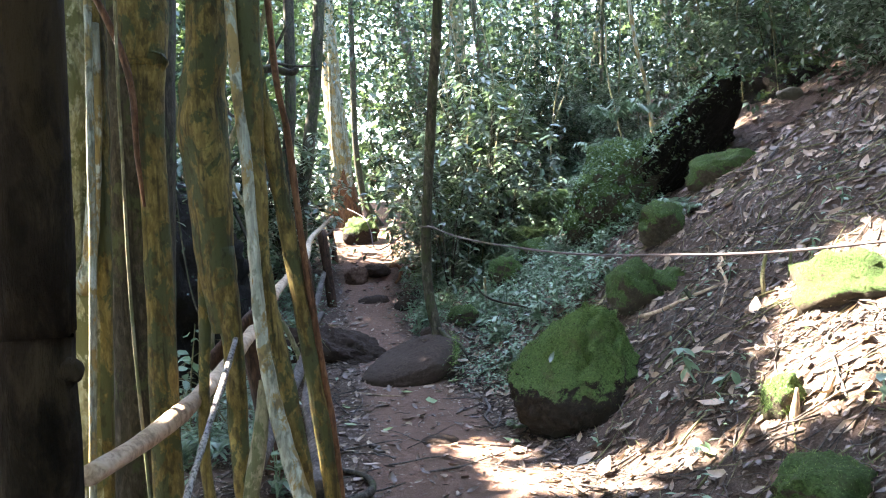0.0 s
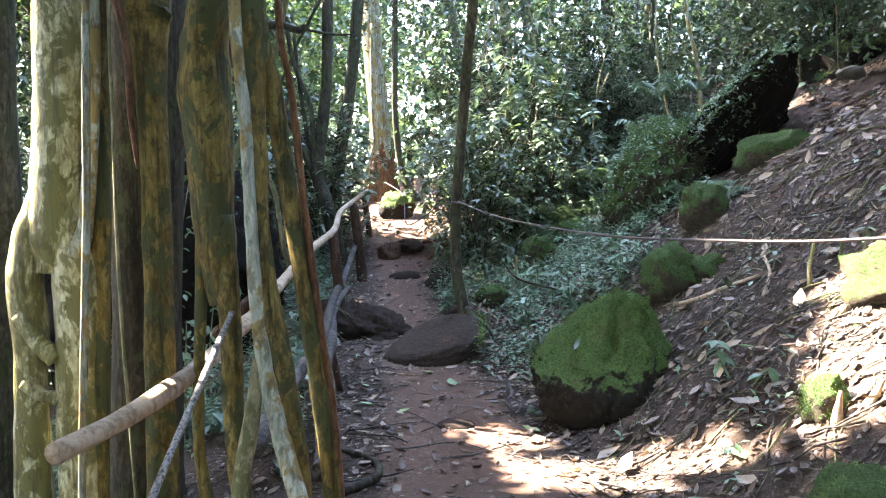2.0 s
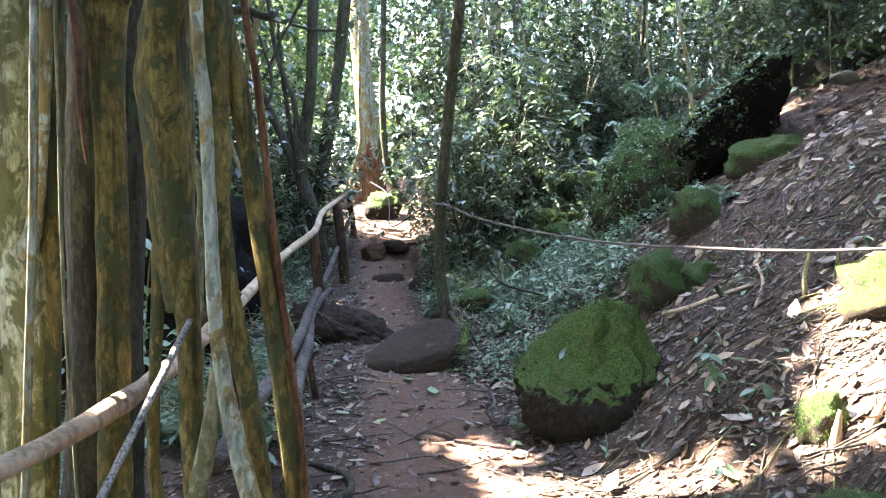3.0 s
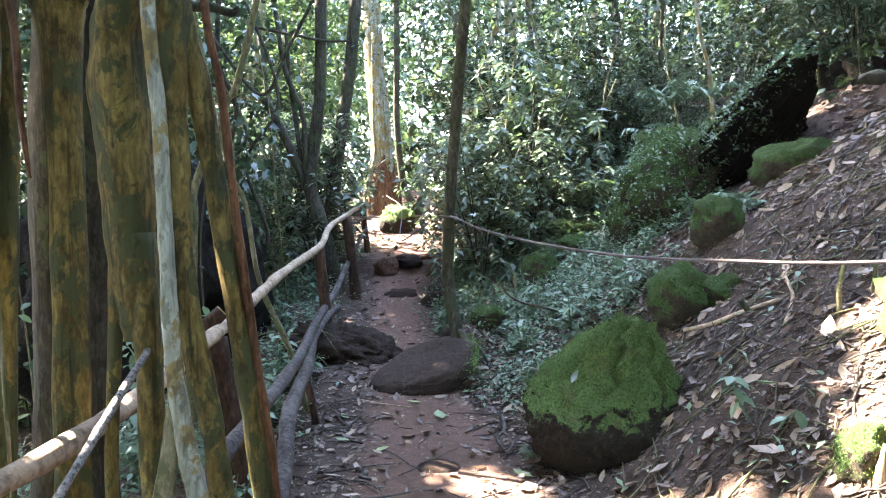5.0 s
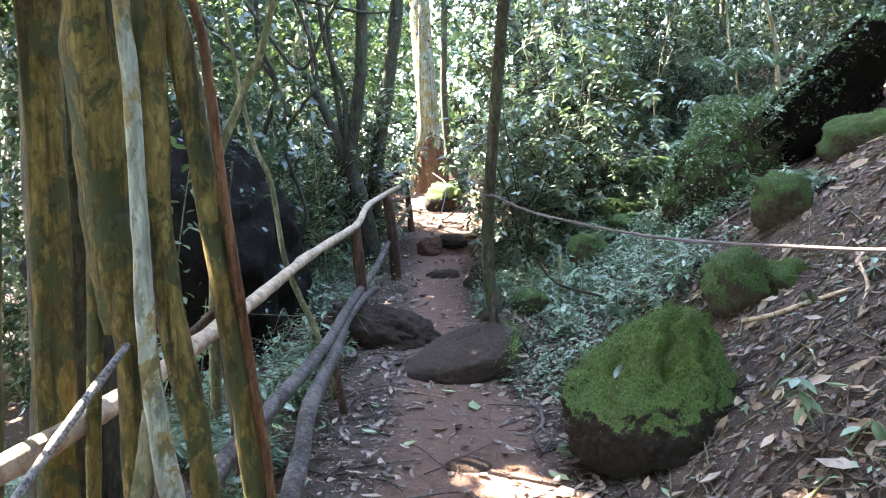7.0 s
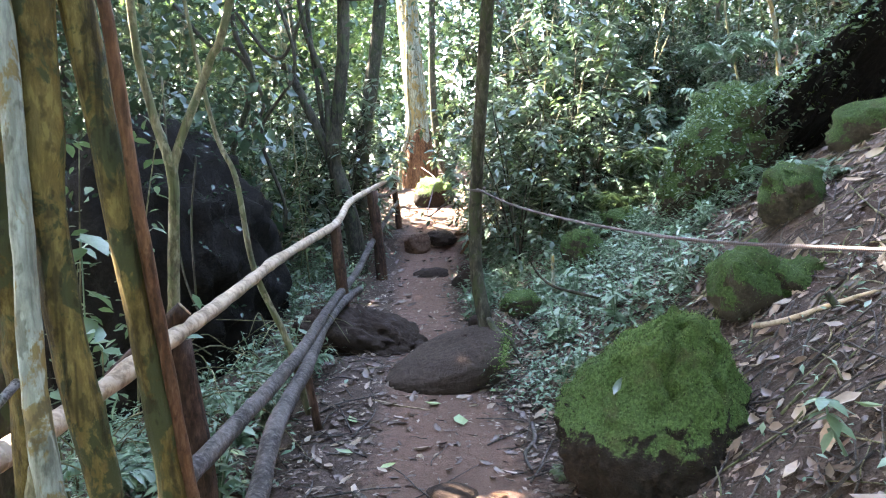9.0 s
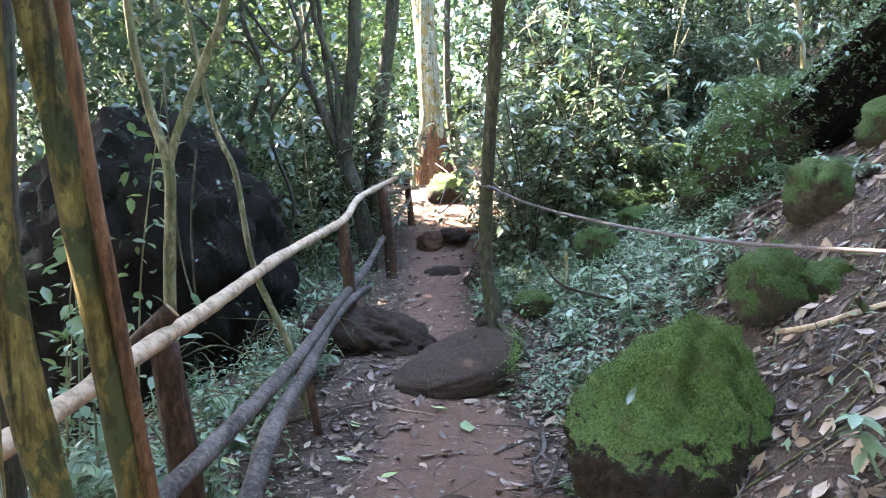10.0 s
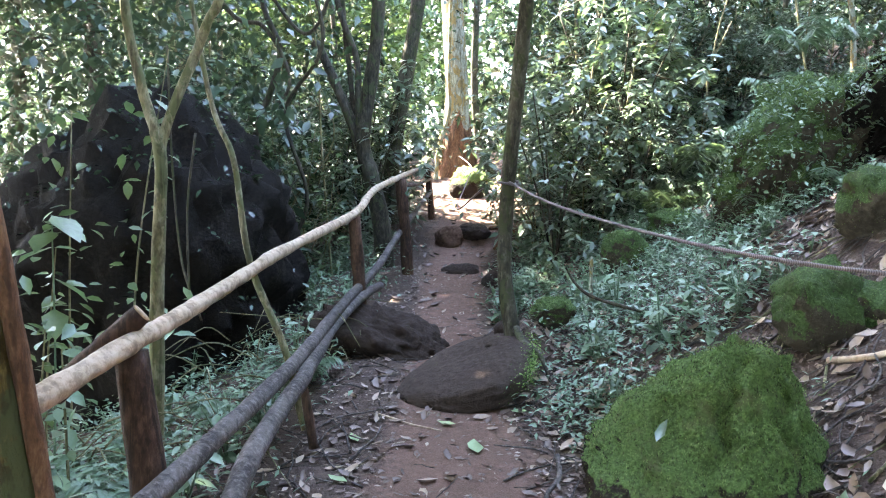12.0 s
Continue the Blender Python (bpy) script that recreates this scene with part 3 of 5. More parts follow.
strand("aerial_root", [(-.59, 5.19, 2.6), (-.55, 5.25, 2.0), (-.523, 5.3, 1.5), (-.485, 5.35, 1.0), (-.44, 5.38, .5), (-.41, 5.4, -.2)], [.015, .016, .017, .018, .02, .022, .024], BARK_RED, 15, 9, .08, "thin red-brown vine")
strand("branch", [(-.66, 5.25, 2.32), (-.60, 5.3, 2.33), (-.53, 5.32, 2.31), (-.50, 5.33, 2.33)], [.02, .018, .017, .012], BARK_DARK, 16, 8, 0, "", False)
for k in range(7):
    a = 5.6 * k / 7
    x, y = -.55 + .16 * math.cos(a), 5.2 + .16 * math.sin(a)
    strand("surface_root", [(x, y, .16), (x + .16 * math.cos(a), y + .16 * math.sin(a), .06), (x + .4 * math.cos(a + .2), y + .4 * math.sin(a + .2), -.02), (x + .6 * math.cos(a + .1), y + .6 * math.sin(a + .1), -.12)], [.03, .026, .02, .012], BARK_DARK, 30 + k, 8, 0, "", False)

pole = thing("dark_sapling", (-.22, 2.36, -.05), "slim dark sapling beside the trail, shade put into its bark", "tree")
part("trunk", tube([(-.09, 2.46, 6.5), (-.176, 2.36, 1.9), (-.187, 2.36, 1.5), (-.201, 2.36, 1.1), (-.213, 2.36, .4), (-.22, 2.36, -.08)], [.024, .026, .028, .03, .034, .042], 14, 8, .07, .04, 3), BARK_SHADED, pole)
part("knot", tube([(-.190, 2.36, 1.40), (-.164, 2.355, 1.412), (-.156, 2.35, 1.405)], [.018, .013, .003], 8, 3, .1), BARK_SHADED, pole)

# ---------------------------------------------------------------- fence of poles
top_rail = [(-1.115, 4.3, .75), (-1.10, 4.75, .745), (-1.08, 5.3, .78), (-1.1, 5.85, .83), (-1.1, 6.25, .90), (-1.13, 6.65, .945), (-1.18, 7.0, .966), (-1.24, 7.6, 1.03), (-1.31, 8.4, 1.13), (-1.38, 9.3, 1.21), (-1.436, 10.45, 1.335), (-1.55, 11.4, 1.53), (-1.626, 12.7, 1.68), (-1.87, 15.8, 1.96)]
fence = thing("rail_fence", (-1.3, 9.0, -.1), "rustic fence of crooked debarked poles on dark posts", "fence")
part("rail", tube(top_rail, [.038, .043, .042, .041, .039, .038, .04, .038, .034, .03], 12, 6, .10, 0, 4), WOOD_RAIL, fence, "crooked pale debarked top rail")
part("rail", tube([(-.93, 5.7, .30), (-.97, 6.35, .385), (-1.0, 7.0, .438), (-1.1, 8.2, .515), (-1.34, 9.8, .612), (-1.50, 11.4, .76), (-1.60, 12.7, 1.03), (-1.88, 15.85, 1.52)], [.05, .048, .046, .043, .04, .036, .033], 12, 7, .08, 0, 5), WOOD_GREY, fence, "weathered grey lower rail")
part("rail", tube([(-.64, 5.95, .10), (-.74, 6.5, .22), (-.90, 7.2, .335), (-1.02, 8.1, .446), (-1.27, 9.4, .52), (-1.36, 10.5, .60), (-1.42, 11.2, .58)], [.052, .051, .05, .046, .042, .038], 12, 7, .09, 0, 6), WOOD_GREY, fence, "weathered grey propped pole")
for foot, head, r, s in (((-1.03, 6.62, -.2), (-1.155, 6.66, .90), .072, 1), ((-1.39, 10.47, .0), (-1.465, 10.47, 1.31), .06, 2), ((-1.505, 12.74, .35), (-1.605, 12.74, 1.67), .072, 3), ((-1.86, 15.88, .85), (-1.96, 15.88, 1.98), .055, 4)):
    mid = [(a + b2) / 2 + .01 for a, b2 in zip(foot, head)]
    part("post", tube([foot, mid, head], [r * 1.08, r, r * .95], 12, 6, .06, .03, s), WOOD_POST, fence, "dark brown post")
part("stub", tube([(-1.42, 6.55, .74), (-1.27, 6.62, .90), (-1.12, 6.68, 1.05)], [.05, .045, .042], 12, 5, .06, 0, 9), WOOD_POST, fence, "short sawn stub lashed behind the rail")
part("cut_end", tube([(-1.122, 6.679, 1.048), (-1.117, 6.682, 1.053)], [.040, .040], 12, 2, .02), WOOD_CUT, fence, "pale sawn end")
part("post", tube([(-.965, 8.12, .02), (-1.0, 8.12, .25), (-1.045, 8.12, .48)], [.03, .028, .024], 8, 4, .08), WOOD_POST, fence, "short stake under the propped pole")
part("rail", tube([(-1.60, 12.78, 1.60), (-1.72, 14.2, 1.62), (-1.9, 15.9, 1.72)], [.025, .025, .022], 8, 4, .1), WOOD_GREY, fence, "thin grey brace")

# ropes
def rope(points, r, label, seed, mat=None):
    bm = tube(points, [r, r], 8, 10, .12, 0, seed)
    ob = part("rope", bm, mat or ROPE)
    base = Vector(points[0])
    ob.data.transform(Matrix.Translation(-base))
    ob.location = base
    return tagged(ob, label, "rope")


rope([(.02, 9.60, 1.60), (.30, 9.1, 1.475), (.62, 8.5, 1.385), (1.12, 7.4, 1.298), (1.55, 6.6, 1.283), (2.3, 6.05, 1.29), (3.6, 5.3, 1.45), (4.6, 4.9, 1.75)], .009, "worn grey rope strung from the slender tree", 1)
rope([(.075, 9.63, 1.60), (.055, 9.77, 1.61), (-.06, 9.76, 1.60), (-.07, 9.64, 1.60), (.01, 9.60, 1.59), (.08, 9.64, 1.58), (.06, 9.77, 1.58), (-.06, 9.77, 1.57)], .010, "grey rope wound round the slender tree trunk", 2)
rope([(-.80, 4.05, .45), (-.81, 4.4, .66), (-.82, 4.9, .935), (-.84, 5.18, 1.06), (-.845, 5.2, 1.07)], .014, "frayed grey rope tied to the fig, light put into its pale tone", 3, ROPE_LIT)
rope([(-.2, 9.75, 1.55), (-.7, 11.5, 1.35), (-1.0, 14, 1.65), (-1.4, 17, 1.95), (-2.0, 19.3, 2.25)], .008, "sagging rope running to the great tree", 4)


# ---------------------------------------------------------------- trees
def tree(name, label, base, limbs, mat, category="tree"):
    """limbs: (points, radii) tuples; the first is the trunk."""
    ob = thing(name, base, label, category)
    for i, (pts, radii) in enumerate(limbs):
        part("trunk" if i == 0 else "branch", tube(pts, radii, 14 if i == 0 else 9, 8, .06, .03, i + len(pts)), mat, ob)
    return ob


tree("slender_tree", "slender grey-green tree standing beside the flat stone", (.06, 9.66, .35),
     [([(.10, 9.66, .25), (.045, 9.66, .48), (-.02, 9.72, .90), (-.012, 9.72, 1.41), (.04, 9.64, 2.0), (.155, 9.44, 3.0), (.27, 9.24, 4.0), (.55, 9.0, 7.5)], [.09, .066, .056, .054, .053, .052, .05, .045]),
      ([(.08, 9.62, .5), (.16, 9.46, .42), (.28, 9.36, .36), (.36, 9.2, .22)], [.03, .025, .02, .008])], BARK_GREY)
tree("forked_sapling", "tan sapling forking into two limbs behind the fence", (-1.83, 7.9, -.1),
     [([(-1.85, 7.9, -.4), (-1.821, 7.9, .81), (-1.791, 7.9, 1.36), (-1.778, 7.9, 1.74), (-1.889, 7.9, 2.14), (-1.986, 7.9, 2.71), (-2.05, 7.9, 4.2)], [.045, .04, .036, .035, .027, .026, .02]),
      ([(-1.785, 7.9, 1.70), (-1.74, 7.93, 1.92), (-1.609, 8.0, 2.28), (-1.52, 8.0, 2.48), (-1.412, 8.0, 2.71), (-1.1, 8.1, 4.0)], [.03, .029, .028, .027, .026, .02])], BARK_TAN)
tree("leaning_sapling", "thin leaning sapling stem behind the top rail", (-1.15, 8.2, .1),
     [([(-1.05, 8.2, .1), (-1.175, 8.2, .59), (-1.389, 8.2, 1.10), (-1.485, 8.2, 1.71), (-1.643, 8.2, 2.14), (-1.9, 8.2, 3.6)], [.024, .023, .021, .018, .016, .01])], BARK_TAN)
tree("forked_tree", "dark mossy tree forking low beside the fence", (-1.95, 13.3, .4),
     [([(-1.95, 13.3, .2), (-1.99, 13.3, 1.0), (-2.13, 13.3, 1.67), (-2.25, 13.3, 2.2), (-2.105, 13.3, 3.15), (-2.027, 13.3, 4.09), (-1.9, 13.3, 8)], [.14, .12, .11, .10, .09, .085, .07]),
      ([(-2.22, 13.3, 1.95), (-2.317, 13.3, 2.2), (-2.503, 13.3, 2.65), (-2.816, 13.3, 3.33), (-2.9, 13.3, 3.42)], [.075, .07, .065, .055, .05]),
      ([(-2.30, 13.28, 2.2), (-2.29, 13.25, 2.7), (-2.335, 13.3, 3.23), (-2.59, 13.3, 3.98), (-2.75, 13.3, 5.5)], [.045, .042, .04, .036, .03]),
      ([(-2.37, 13.35, 2.42), (-2.43, 13.35, 3.0), (-2.50, 13.35, 3.6), (-2.57, 13.35, 4.6)], [.035, .034, .033, .03])], BARK_DARK)
tree("grey_tree", "straight grey tree leaning over the fence end", (-2.33, 15, .7),
     [([(-2.36, 15, .4), (-2.329, 15, 1.7), (-2.245, 15, 2.39), (-2.048, 15, 3.51), (-1.891, 15, 4.52), (-1.5, 15, 8)], [.14, .12, .115, .11, .105, .09])], BARK_GREY)
tree("crooked_sapling", "crooked dark sapling in the ravine", (-3.3, 12.5, -.6),
     [([(-3.2, 12.5, -.8), (-3.3, 12.5, 1.0), (-3.29, 12.5, 1.68), (-3.349, 12.5, 2.17), (-3.025, 12.5, 3.13), (-3.258, 12.5, 3.95), (-3.1, 12.5, 6)], [.05, .045, .04, .038, .035, .033, .03])], BARK_DARK)

# great buttressed tree at the end of the trail
GX = -2.17
great = thing("great_tree", (GX, 19.9, 1.4), "great pale tree with red-brown buttress roots", "tree")
part("trunk", tube([(GX, 20.0, 1.2), (GX + .02, 20.0, 2.1), (GX, 19.95, 3.0), (GX, 19.95, 3.96), (GX - .1, 19.9, 5.77), (GX - .2, 19.9, 10)], [.40, .34, .27, .24, .23, .2], 20, 8, .05, .08, 3), BARK_ROOT_PALE, great, "pale sunlit trunk")
for k in range(9):
    a = -math.pi * (.02 + .96 * k / 8)
    dx, dy = math.cos(a), math.sin(a)
    part("buttress_root", tube([(GX + .16 * dx, 19.95 + .16 * dy, 3.5 - .25 * (k % 3)), (GX + .24 * dx, 19.95 + .24 * dy, 2.7), (GX + .34 * dx, 19.95 + .34 * dy, 2.0), (GX + .5 * dx, 19.95 + .5 * dy, 1.2)], [.06, .11, .13, .17], 9, 6, .08, .1, k), BARK_RED, great, "red-brown buttress root")
part("vine", tube([(GX - .08, 19.6, 6), (GX - .12, 19.58, 4), (GX - .1, 19.55, 3.2), (GX - .3, 19.45, 2.4), (GX - .35, 19.35, 1.4)], [.035, .035, .04, .045, .05], 8, 6, .08), BARK_ROOT_PALE, great, "pale root down the trunk")
tree("leaning_tree", "dark slim tree with arching roots near the great tree", (-1.2, 19.5, 1.3),
     [([(-1.0, 19.4, 1.2), (-1.172, 19.5, 1.62), (-1.5, 19.5, 2.2), (-1.65, 19.5, 2.70), (-1.736, 19.5, 3.89), (-1.684, 19.5, 5.65), (-1.6, 19.5, 9)], [.13, .11, .09, .08, .075, .07, .06]),
      ([(-1.48, 19.5, 2.15), (-1.55, 19.3, 1.75), (-1.25, 19.1, 1.4), (-.85, 19.0, 1.3)], [.06, .06, .05, .04])], BARK_GREY)
tree("pale_sapling", "thin pale crooked stem among the shrubs", (.0, 17, 1.2),
     [([(-.1, 17, 1.0), (-.05, 17, 2.2), (-.026, 17, 3.14), (.266, 17, 4.3), (.45, 17, 5.0), (.61, 17, 5.55), (.7, 17, 7)], [.06, .058, .056, .055, .05, .048, .04])], BARK_ROOT_PALE)
tree("pale_sapling", "thin pale stem on the upper bank", (3.7, 14, 2.4),
     [([(3.78, 14, 2.2), (3.709, 14, 3.63), (3.542, 14, 4.53), (3.3, 14, 7)], [.035, .032, .03, .025])], BARK_ROOT_PALE)

# stones and roots over the earth step
STONE_RED = stone_material("red_brown_stone", (.045, .025, .016), (.11, .063, .042), (.19, .12, .085), None)
stone("step_block", rock((-1.32, 14.50, .84), (.19, .2, .17), 71, 4, .28, .14, 2.8, None, 20, 12), STONE_RED, "broken red-brown stone block in the trail step", "rock")
stone("step_block", rock((-1.0, 14.68, .93), (.26, .25, .12), 72, 4, .2, .1, 2.4, None, -10, 6), STONE_PATH, "rounded dark stone in the trail step", "rock")
stone("step_stone", rock((-.34, 13.0, .56), (.2, .25, .13), 73, 4, .16, .06, 2.4, None, 30), STONE_PATH, "grey-brown stone half buried at the trail edge", "rock")
step_root = thing("root_step", (-.6, 14.6, .7), "exposed tree root looping over the trail step", "root")
for k, (pts, r) in enumerate((([(-.75, 14.6, 1.0), (-.62, 14.45, 1.02), (-.55, 14.38, .93), (-.60, 14.33, .80), (-.66, 14.3, .72)], .035), ([(-.6, 14.5, .98), (-.42, 14.42, .97), (-.25, 14.4, .95), (-.1, 14.5, 1.0)], .03))):
    part("root", tube(pts, [r, r * .95, r * .8, r * .6], 9, 6, .12, 0, 60 + k), BARK_RED, step_root)

# woodland trunks further off
rng = np.random.default_rng(11)
WOODS = []
for i in range(46):
    for _ in range(40):
        x, y = rng.uniform(-14, 16), rng.uniform(14, 34)
        if abs(x - path_x(y)) > 1.6 + 0.02 * y and all((x - a) ** 2 + (y - c2) ** 2 > 1.0 for a, c2 in WOODS) and not (1.5 < x < 4.6 and y < 15):
            break
    WOODS.append((x, y))
    z, h, r = float(ground_z(x, y)), rng.uniform(8, 14), rng.choice([.035, .05, .07, .10, .15])
    lx, ly, wob = rng.normal(0, .8), rng.normal(0, .5), rng.normal(0, .12, 4)
    tree("forest_tree", "slim forest tree trunk among dense shrubs", (x, y, z - .1), [([(x, y, z - .2), (x + lx * .2 + wob[0], y + wob[1], z + h * .25), (x + lx * .55 + wob[2], y + ly * .5, z + h * .55), (x + lx, y + ly, z + h)], [r * 1.15, r, r * .85, r * .5])],
         [BARK_DARK, BARK_GREY, BARK_GREY, BARK_TAN][i % 4])["group"] = "forest trees"


# ---------------------------------------------------------------- plants
def plant_mesh(name, seed, height, stems, per_stem, leaf, droop=0.5, template=LEAF8, wide=1.0, lean=0.35, low=0.15, curve=0.3):
    """Leaf places along upright stems from the origin; returns the leaf mesh and the stem bmesh."""
    rng = np.random.default_rng(seed)
    bm = bmesh.new()
    places, yaw, pitch, size = [], [], [], []
    for s in range(stems):
        a, h = rng.uniform(0, 6.28), height * rng.uniform(.65, 1.1)
        out = rng.uniform(.1, 1) * lean * h
        p = [Vector((0, 0, -.03)), Vector((out * .35 * math.cos(a), out * .35 * math.sin(a), h * .4)), Vector((out * math.cos(a), out * math.sin(a), h * (1 - curve * .3)))]
        r = .004 + .006 * h
        tube(p, [r, r * .8, r * .4], 5, 3, 0, 0, s, bm)
        line = spline(p, 12)
        for k in range(per_stem):
            f = low + (1 - low) * (k + rng.uniform(0, .6)) / per_stem
            q = line[min(int(f * (len(line) - 1)), len(line) - 1)]
            places.append(q + Vector(rng.normal(0, .012 + .05 * h * (height > .8), 3)))
            yaw.append(k * 2.4 + rng.uniform(-.6, .6))
            pitch.append(rng.normal(.25 - droop * .6, .35))
            size.append(leaf * rng.uniform(.55, 1.15) * (1.15 - .4 * f))
    n = len(places)
    return leaves_mesh(name, np.array(places), np.array(size), frames(np.array(yaw), np.array(pitch), rng.normal(0, .3, n)), template, np.full(n, wide)), bm


def plant(name, label, category, seed, mat, stem_mat, group="", **kw):
    ob = thing(name, (0, 0, 0), label, category, group)
    d, bm = plant_mesh("foliage", seed, **kw)
    part_mesh("foliage", d, mat, ob)
    part("stem", bm, stem_mat, ob)
    return ob


def stand(proto, spots, rng, lo=.7, hi=1.25, tilt=8):
    """Copies of a plant at the spots; the first spot takes the plant itself."""
    for i, (x, y) in enumerate(spots):
        m = pose(x, y, rough_z(x, y) - .01, rng.uniform(-tilt, tilt), rng.uniform(-tilt, tilt), rng.uniform(0, 360))
        s = rng.uniform(lo, hi)
        ob = proto if i == 0 else copy_thing(proto, m)
        ob.matrix_basis = m @ Matrix.Diagonal((s, s, s, 1))


def clear(x, y, gap=.12):
    """True off the trail and off the larger stones."""
    if abs(x - path_x(y)) < path_half(y) + gap:
        return False
    for (cx, cy, _), (hx, hy, _), _ in MOSSY + [((1.08, 7.28, 0), (.5, .42, 0), 0), ((3.08, 12.2, 0), (.9, 1.1, 0), 0), ((-3.5, 10.9, 0), (1.3, 1.2, 0), 0)]:
        if ((x - cx) / (hx + .03)) ** 2 + ((y - cy) / (hy + .03)) ** 2 < 1:
            return False
    return True


def scatter(n, x0, x1, y0, y1, rng, keep=lambda x, y: True, gap=.12):
    out = []
    for _ in range(n * 30):
        x, y = rng.uniform(x0, x1), rng.uniform(y0, y1)
        if clear(x, y, gap) and keep(x, y):
            out.append((x, y))
            if len(out) == n:
                break
    return out


rng = np.random.default_rng(5)
green_bank = lambda x, y: x - (path_x(y) + path_half(y)) < lerp(y, [7.5, 8.5, 10, 12, 15], [.15, 1.0, 2.1, 3.6, 5]) * (1 + .2 * math.sin(5 * y)) and (x > .32 or y > 11)
below_fence = lambda x, y: x < path_x(y) - path_half(y) - lerp(y, [6, 7, 8, 11, 12], [.2, .35, .55, .5, .3])
herbs = [plant("forest_herb", "low nettle-like herb with toothed grey-green leaves", "plant", 100 + k, LEAF_HERB, LEAF_HERB, "herbs along the trail", height=.20 + .05 * k, stems=3 + k % 3, per_stem=8, leaf=.075 + .012 * k, wide=1.0) for k in range(5)]
spots = scatter(230, -.2, 3.6, 8.3, 15, rng, green_bank, .02) + scatter(75, -3.2, -.9, 6.2, 14, rng, below_fence, gap=.1)
rng.shuffle(spots)
for k, p in enumerate(herbs):
    stand(p, spots[k::5], rng)

# denser small ground cover, too many to count
def ground_cover(name, spots, per, leaf, mat, seed, label, spreadr=.16, rise=.22):
    rng = np.random.default_rng(seed)
    n = len(spots) * per
    base = np.repeat(np.array(spots), per, 0) + rng.normal(0, spreadr, (len(spots) * per, 2))
    z = ground_z(base[:, 0], base[:, 1]) + rng.uniform(.02, rise, n)
    d = leaves_mesh(name, np.column_stack([base, z]), leaf * rng.uniform(.5, 1.25, n), frames(rng.uniform(0, 6.3, n), rng.normal(.05, .4, n), rng.normal(0, .35, n)), LEAF4, rng.uniform(.55, 1.1, n))
    return tagged(part_mesh(name, d, mat), label, "plants", kind="stuff")


ground_cover("ground_cover", scatter(1500, -.3, 4.5, 8.2, 16, rng, green_bank, .08), 24, .058, LEAF_HERB, 1, "dense low green ground cover on the bank", .13, .2)
ground_cover("ground_cover", scatter(650, -5, -.9, 6.9, 15, rng, below_fence, gap=.15), 24, .062, LEAF_HERB, 2, "dense low green ground cover below the fence", .2, .3)
ground_cover("ground_cover", scatter(90, 1.0, 4, 3.8, 8.5, rng, gap=.2), 7, .06, LEAF_HERB, 3, "sparse green seedlings on the leafy bank", .07, .1)

# shrubs: leafy rosettes on twigs through a rounded volume
def shrub(label, seed, mat, stem_mat, height, width, clusters, leaf, each=8, wide=.95):
    rng = np.random.default_rng(seed)
    ob = thing("shrub", (0, 0, 0), label, "shrub", "understory shrubs")
    bm = bmesh.new()
    places, yaw, pitch, size = [], [], [], []
    stems = []
    for k in range(5):
        a = 6.28 * k / 5 + rng.uniform(-.5, .5)
        e = Vector((width * .45 * math.cos(a) * rng.uniform(.3, 1), width * .45 * math.sin(a) * rng.uniform(.3, 1), height * rng.uniform(.6, 1)))
        line = [Vector((0, 0, -.05)), Vector((e.x * .3, e.y * .3, e.z * .45)), e]
        tube(line, [.014, .010, .005], 6, 4, 0, 0, k, bm)
        stems.append(spline(line, 6))
    for c in range(clusters):
        r, a, f = math.sqrt(rng.uniform(0, 1)), rng.uniform(0, 6.28), rng.uniform(.06, 1.05)
        wd = width * (.35 + .65 * math.sin(min(f, 1) * 2.6 + .3)) * .62
        q = Vector((r * wd * math.cos(a), r * wd * math.sin(a), height * f))
        near = min((p for st in stems for p in st), key=lambda p: (p - q).length)
        if c % 2 == 0:
            tube([near, (near + q) / 2 + Vector((0, 0, .04)), q], [.005, .004, .002], 3, 1, 0, 0, c, bm)
        y0 = rng.uniform(0, 6.28)
        for k in range(each):
            places.append(q + Vector((0, 0, -.012 * k)))
            yaw.append(y0 + k * 2.39 + rng.normal(0, .25))
            pitch.append(rng.normal(-.15 - .04 * k, .3))
            size.append(leaf * rng.uniform(.6, 1.15))
    n = len(places)
    part_mesh("foliage", leaves_mesh("foliage", np.array(places), np.array(size), frames(np.array(yaw), np.array(pitch), rng.normal(0, .35, n)), LEAF4, np.full(n, wide)), mat, ob)
    part("stem", bm, stem_mat, ob)
    return ob


shrubs = [shrub("dense dark green broad-leaved understory shrub", 200 + k, LEAF_DARK if k == 3 else LEAF_SHRUB, BARK_DARK, 1.3 + .4 * k, 1.3 + .15 * k, 95 + 14 * k, .115 + .012 * k, 9) for k in range(4)]
shrubs.append(shrub("yellow-green broad-leaved shrub catching the sun", 210, LEAF_BRIGHT, BARK_TAN, 2.3, 1.6, 100, .115, 9, 1.15))
far_bank = lambda x, y: not (x > 1.2 and y < 13.2) and not (1.8 < x < 4.6 and y < 14.2) and not (x < 0 and y < 12 and x > -2.6)
spots = scatter(50, -9, 9, 14.5, 20, rng, far_bank, .7) + scatter(26, -.4, 2.4, 12.2, 16, rng, far_bank, .5) + scatter(34, -8, -2.2, 10, 16, rng, far_bank, .6) + scatter(24, -14, 14, 20, 27, rng, far_bank, 1.2) + scatter(16, 4.4, 9, 10.2, 15, rng, lambda x, y: True) + scatter(9, 4.6, 7, 8.6, 10.5, rng, lambda x, y: True)
rng.shuffle(spots)
